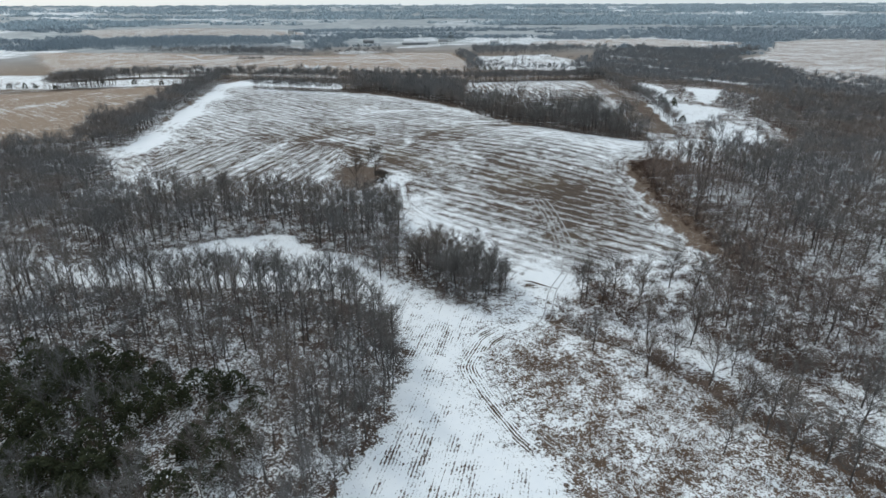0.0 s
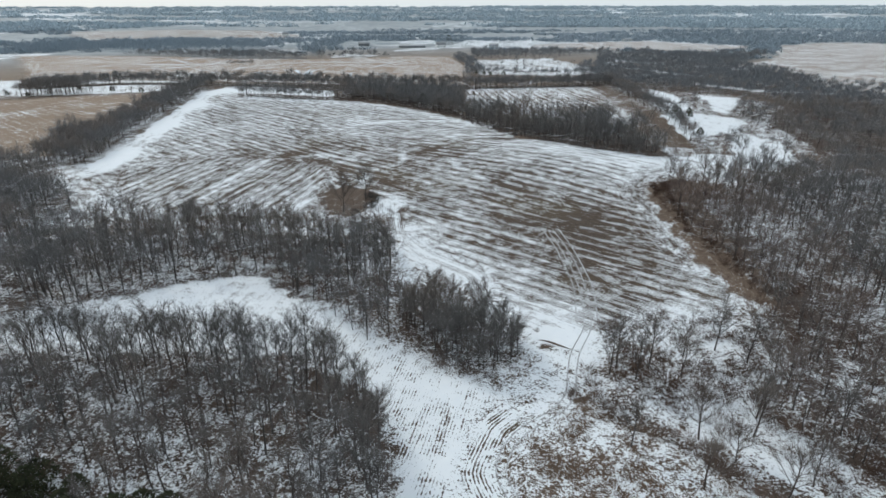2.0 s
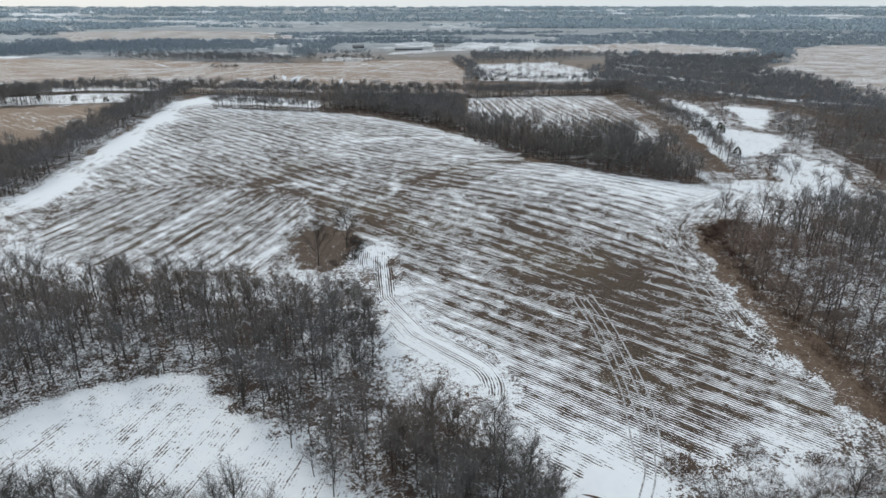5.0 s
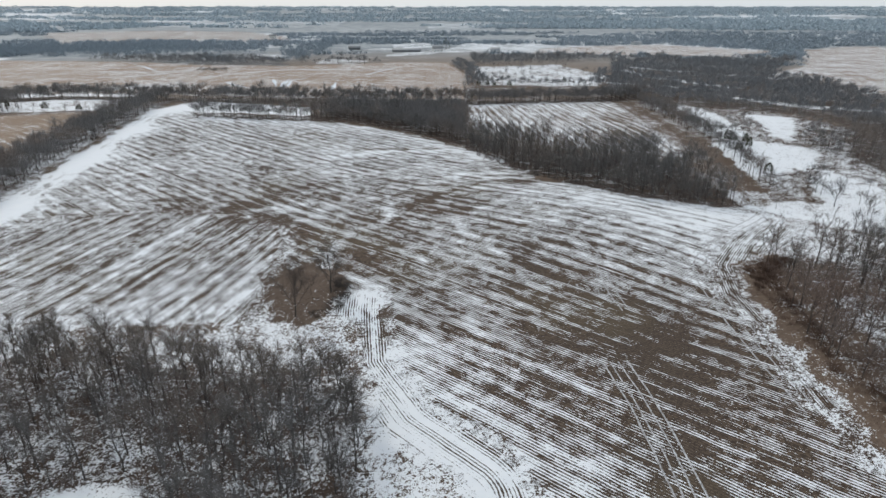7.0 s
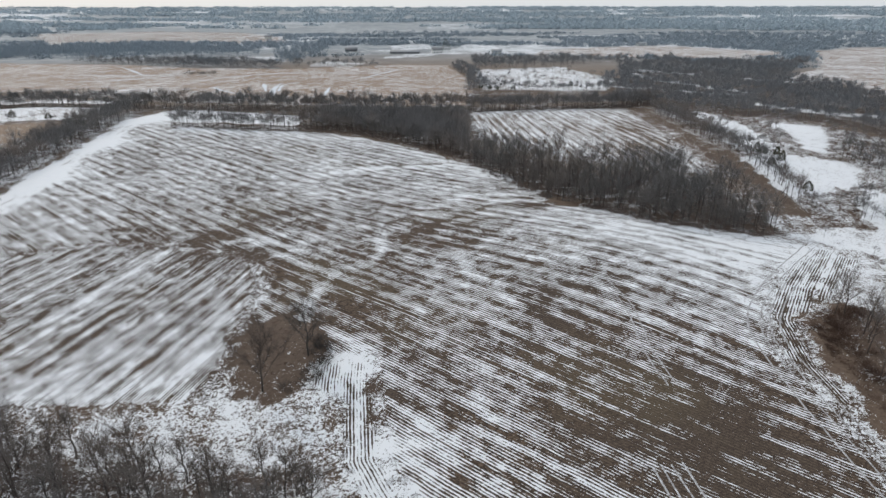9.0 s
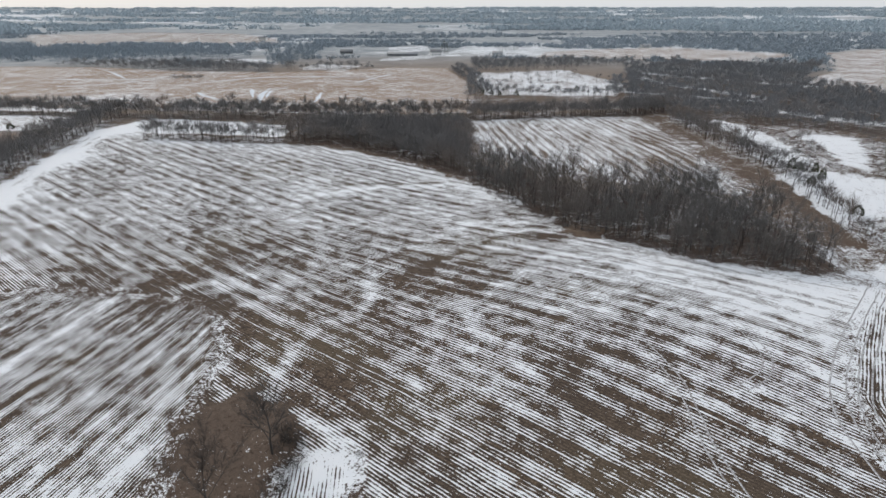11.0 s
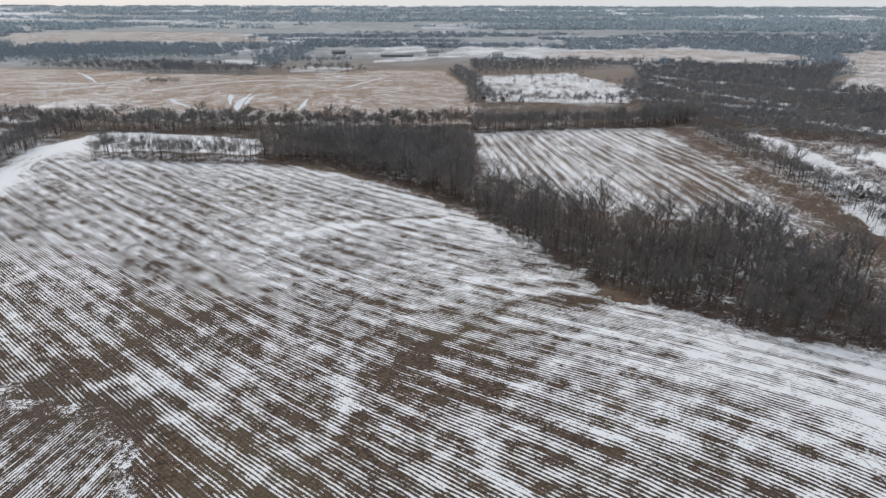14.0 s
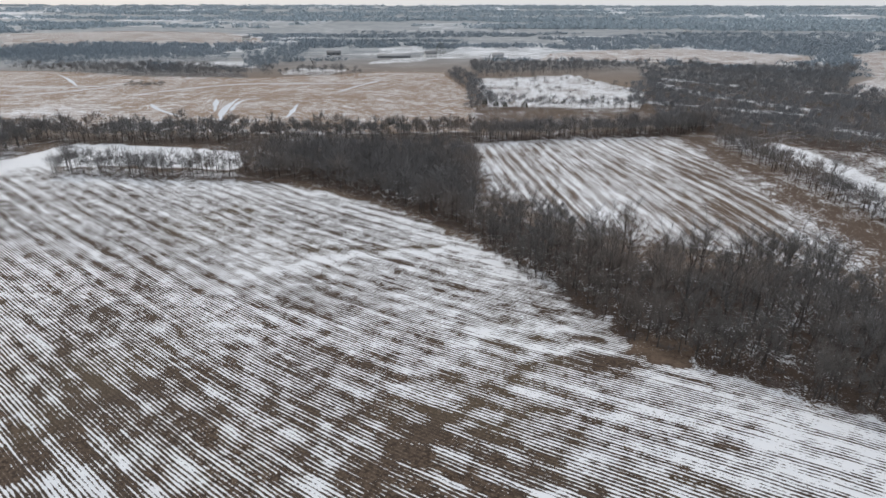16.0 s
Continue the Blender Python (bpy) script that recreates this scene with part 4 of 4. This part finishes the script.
foot = np.array([(x + rnd.normal(0, 1.3), y + rnd.normal(0, 1.3)) for line in FEET for (ax, ay), (bx, by) in zip(line, line[1:]) for s in np.linspace(0, 1, int(np.hypot(bx - ax, by - ay) / 0.9)) for x, y in [(ax + s * (bx - ax), ay + s * (by - ay))]])
woods("edge_brush", "dark leafless brush along the feet of the woods", THICKET, foot, EAST_WOODS, 55, 0.3, 0.85, "brush")
pasture_tufts = np.concatenate([scatter(rnd, f, 3.2, 0.4) for f in (VALLEY,)])
woods("pasture_brush", "low russet brush on the snowy valley pasture", THICKET, pasture_tufts[~np.any([inside(f, pasture_tufts[:, 0], pasture_tufts[:, 1]) for f in (OPEN_LOW, OPEN_MID, OPEN_UP, OPEN_NORTH)], axis=0)], BRUSH, 57, 0.3, 0.8, "brush")
woods("hay_copse", "small dark copse in the tan hay field", VERY_FAR, scatter(rnd, [(-232, 716), (-202, 712), (-202, 728), (-232, 732)], 4.0), WOODS, 58, 0.4, 0.6)
woods("ditch_brush", "dark brush along the ditch", THICKET, ditch_side, EAST_WOODS, 49, 0.35, 0.9, "brush")

# ---------------------------------------------------------------- tyre tracks pressed into the snow
RUT = mottled("churned_snow", (0.22, 0.205, 0.195), (0.8, 0.82, 0.85), 1.6)


def smooth_line(points, step):
    """A Catmull-Rom curve through the points."""
    p = [np.array(q, float) for q in (points[0], *points, points[-1])]
    out = []
    for a, b, c, d in zip(p, p[1:], p[2:], p[3:]):
        n = max(2, int(np.hypot(*(c - b)) / step))
        for k in range(n):
            s = k / n
            out.append(0.5 * (2 * b + (c - a) * s + (2 * a - 5 * b + 4 * c - d) * s * s + (3 * b - a - 3 * c + d) * s ** 3))
    return np.array(out + [p[-1]])


def tyre_track(line, offset, width, seed):
    c = smooth_line(line, 1.2)
    d = np.gradient(c, axis=0)
    side = np.stack([d[:, 1], -d[:, 0]], -1) / np.hypot(*d.T)[:, None]
    wob = 0.12 * ripple(np.arange(len(c)) * 1.0, np.zeros(len(c)), 4, seed)[:, None]
    v = []
    for k, lift in ((-0.5, 0.02), (-0.3, 0.07), (0.3, 0.07), (0.5, 0.02)):
        q = c + side * (offset + wob + k * width)
        v.append(np.column_stack([q, height(*q.T) + 0.12 * ripple(q[:, 0], q[:, 1], 5, 11) + lift]))
    n = len(c)
    f = [(j * n + i, j * n + i + 1, (j + 1) * n + i + 1, (j + 1) * n + i) for j in range(3) for i in range(n - 1)]
    tagged(new("tyre_track", raw_mesh("tyre_track", np.concatenate(v), f, RUT)), "tyre track of churned dirty snow", "track", kind="structure")


LANES = [[(38, 215), (40, 197), (40, 177), (37, 158), (31, 145), (26, 129), (15, 119), (11, 110), (13, 102), (18, 90), (26, 79), (34, 66)],
         [(72, 198), (71, 216), (71, 236), (74, 254), (90, 276), (121, 310)],
         [(67, 286), (67, 272), (64, 265), (57, 260)],
         [(43, 277), (46, 263), (45, 247), (46, 234)]]
for k, line in enumerate(LANES):
    for j, off in enumerate((-0.9, 0.9)):
        tyre_track(line, off, 0.3, 70 + 2 * k + j)
SNOW = mottled("drifted_snow", (0.62, 0.66, 0.71), (0.84, 0.86, 0.89), 0.4)
HAY_DRIFTS = [[(-127, 659), (-123, 615), (-113, 575), (-98, 550)], [(-113, 660), (-122, 644), (-117, 605)], [(-142, 658), (-126, 604)], [(-176, 633), (-161, 609), (-138, 584)],
              [(-83, 638), (-80, 599), (-80, 588)], [(-313, 689), (-290, 692), (-264, 713), (-235, 746)], [(-208, 668), (-192, 697), (-160, 731), (-127, 743), (-53, 747)],
              [(-349, 745), (-284, 734), (-255, 741), (-241, 772)], [(-352, 840), (-314, 790), (-278, 737)], [(-65, 696), (-52, 739), (-36, 781)]]
for k, line in enumerate(HAY_DRIFTS):
    c = smooth_line(line, 3.0)
    d = np.gradient(c, axis=0)
    side = np.stack([d[:, 1], -d[:, 0]], -1) / np.hypot(*d.T)[:, None]
    w = (1.6 + 0.9 * ripple(np.arange(len(c)) * 1.0, np.zeros(len(c)), 3, 80 + k))[:, None] * np.sin(np.linspace(0.15, 3.0, len(c)))[:, None]
    v = np.concatenate([np.column_stack([q, height(*q.T) + lift]) for q, lift in ((c - side * w, 0.1), (c, 0.35), (c + side * w, 0.1))])
    n = len(c)
    f = [(j * n + i, j * n + i + 1, (j + 1) * n + i + 1, (j + 1) * n + i) for j in range(2) for i in range(n - 1)]
    tagged(new("snow_drift", raw_mesh("snow_drift", v, f, SNOW)), "drift of snow lying in an old track", "snow drift", kind="structure")
for k, off in enumerate((-2.7, 2.4)):
    tyre_track(LANES[0][:4], off, 0.35, 95 + k)
    tyre_track(LANES[1], off * 1.3, 0.35, 98 + k)


# ---------------------------------------------------------------- far farmsteads
def painted(name, colour):
    m = Nodes(name)
    p = m.place()
    return m.done(m.mix(m.math("MULTIPLY", m.noise(p, 0.8, 3), 0.4), colour, tuple(0.6 * c for c in colour)), 0.7, 0.3)


WHITE_BOARD, GREY_TIN, DARK_TIN, GLASS = painted("white_boards", (0.75, 0.75, 0.73)), painted("grey_tin", (0.35, 0.36, 0.37)), painted("dark_tin", (0.19, 0.2, 0.21)), painted("dark_window", (0.04, 0.045, 0.05))


def box(lo, hi):
    (x0, y0, z0), (x1, y1, z1) = lo, hi
    v = [(x, y, z) for z in (z0, z1) for x, y in ((x0, y0), (x1, y0), (x1, y1), (x0, y1))]
    return v, [(3, 2, 1, 0), (4, 5, 6, 7), (0, 1, 5, 4), (1, 2, 6, 5), (2, 3, 7, 6), (3, 0, 4, 7)]


def farm_building(name, x, y, turn, long, wide, wall_high, ridge, walls, roof, label, openings):
    """Walls under a gabled roof with overhanging eaves, doors or windows set on the long sides."""
    ob = new(name)
    ob.matrix_basis = pose(x, y, float(height(x, y)) - 0.2, 0, 0, turn)
    a, w = long / 2, wide / 2
    bm = bmesh.new()
    v = [bm.verts.new(p) for p in ((-a, -w, 0), (a, -w, 0), (a, w, 0), (-a, w, 0), (-a, -w, wall_high), (a, -w, wall_high), (a, w, wall_high), (-a, w, wall_high), (-a, 0, ridge), (a, 0, ridge))]
    for f in ((0, 1, 5, 4), (2, 3, 7, 6), (1, 2, 6, 9, 5), (3, 0, 4, 8, 7)):
        bm.faces.new([v[k] for k in f])
    me = bpy.data.meshes.new("wall")
    bm.to_mesh(me)
    me.materials.append(walls)
    part("wall", me, ob)
    for side in (-1, 1):
        s, o = (ridge - wall_high) / w, 0.5
        p = [(-a - o, side * (w + o), wall_high - o * s), (a + o, side * (w + o), wall_high - o * s), (a + o, 0, ridge), (-a - o, 0, ridge)]
        p += [(q[0], q[1], q[2] + 0.18) for q in p]
        part("roof", raw_mesh("roof", p, [(3, 2, 1, 0), (4, 5, 6, 7), (0, 1, 5, 4), (1, 2, 6, 5), (2, 3, 7, 6), (3, 0, 4, 7)], roof), ob)
    for k in range(openings):
        c = -a + long * (k + 0.5) / openings
        part("window", raw_mesh("window", *box((c - 0.7, -w - 0.06, 0.9), (c + 0.7, -w + 0.02, 2.3)), GLASS), ob)
    return tagged(ob, label, "building", "farm buildings")


farm_building("barn", -115, 1038, 4, 17, 9, 3, 5.5, DARK_TIN, DARK_TIN, "long dark tin barn among winter trees", 3)
farm_building("barn", -36, 994, -3, 40, 8, 2.6, 4.6, DARK_TIN, GREY_TIN, "low grey-roofed tin barn beside bare trees", 4)
farm_building("house", 8, 1000, 12, 14, 9, 4.5, 7.5, WHITE_BOARD, DARK_TIN, "small white boarded farmhouse with dark roof", 3)
farm_building("house", 88, 975, -8, 13, 9, 4.5, 7.5, WHITE_BOARD, GREY_TIN, "white boarded farmhouse with grey roof", 3)
farm_building("shed", 352, 1180, 6, 16, 8, 4, 6, WHITE_BOARD, GREY_TIN, "white shed on the far ridge", 2)
farm_building("house", -330, 1420, 0, 14, 9, 5, 8, WHITE_BOARD, DARK_TIN, "white house on the far plain", 3)
farm_building("house", 620, 1700, 10, 16, 10, 5, 8, WHITE_BOARD, GREY_TIN, "white house on the far plain", 3)

trunk_shape, leaf_shape = cedar(470, 17, 6.5, 900)
tree = new("spruce_tree")
part("trunk", raw_mesh("trunk", *trunk_shape, BARK), tree)
part("crown", raw_mesh("crown", *leaf_shape, CEDAR), tree)
tree.location = (21, 1036, float(height(21, 1036)))
tagged(tree, "tall dark evergreen beside the far farmhouse", "tree")


# ---------------------------------------------------------------- fallen logs and the washed-out bank by the lane
PALE_WOOD = mottled("weathered_dead_wood", (0.16, 0.145, 0.13), (0.4, 0.37, 0.335), 1.5)


def fallen_log(x, y, turn, long, thick, seed):
    """A dead trunk on the ground with a few broken stubs."""
    s = Shape(seed)
    a = Vector((-long / 2, 0, thick * 0.8))
    m = Vector((0, s.r.uniform(-0.3, 0.3), thick * 0.9))
    e = Vector((long / 2, s.r.uniform(-0.6, 0.6), thick * 0.5))
    s.limb(a, m, thick, thick * 0.8, 7)
    s.limb(m, e, thick * 0.8, thick * 0.35, 7)
    log = new("fallen_log")
    part("trunk", raw_mesh("trunk", *s.arrays(), PALE_WOOD), log)
    for k in range(4):
        t = Shape(seed + 10 + k)
        p = m.lerp(e, 0.15 + 0.22 * k)
        t.limb(p, p + Vector((s.r.uniform(0.3, 1.0), s.r.uniform(-1.5, 1.5), s.r.uniform(0.3, 1.1))), thick * 0.3, thick * 0.1, 5)
        part("branch", raw_mesh("branch", *t.arrays(), PALE_WOOD), log)
    log.matrix_basis = pose(x, y, float(height(x, y)), 0, 0, turn)
    tagged(log, "pale weathered log lying in snowy brush", "log", "fallen logs")


for k, (x, y, turn, long, thick) in enumerate([(78, 84, 130, 8, 0.28), (88, 78, 160, 9, 0.3), (70, 96, 15, 7, 0.22), (86, 146, 35, 9, 0.3), (81, 138, 110, 6, 0.22), (92, 166, 10, 7, 0.25), (-3, 150, 40, 6, 0.22), (-40, 187, 10, 7, 0.22)]):
    fallen_log(x, y, turn, long, thick, 800 + 20 * k)

c = smooth_line([(23.8, 151.8), (26, 151), (28.5, 149), (31, 147.4)], 0.5)
d = np.gradient(c, axis=0)
side = np.stack([d[:, 1], -d[:, 0]], -1) / np.hypot(*d.T)[:, None]
n = len(c)
swell = np.sin(np.linspace(0.1, 3.05, n))[:, None]
v = np.concatenate([np.column_stack([c + side * w * swell, height(*(c + side * w * swell).T) + 0.1 * ripple(c[:, 0], c[:, 1], 5, 11) + lift * swell[:, 0]]) for w, lift in ((-0.35, 0.0), (-0.2, 0.3), (0.05, 0.35), (0.25, 0.1))])
f = [(j * n + i, j * n + i + 1, (j + 1) * n + i + 1, (j + 1) * n + i) for j in range(3) for i in range(n - 1)]
tagged(new("earth_bank", raw_mesh("earth_bank", v, f, BRUSH)), "washed-out brown earth bank in the snow", "bank", kind="structure")
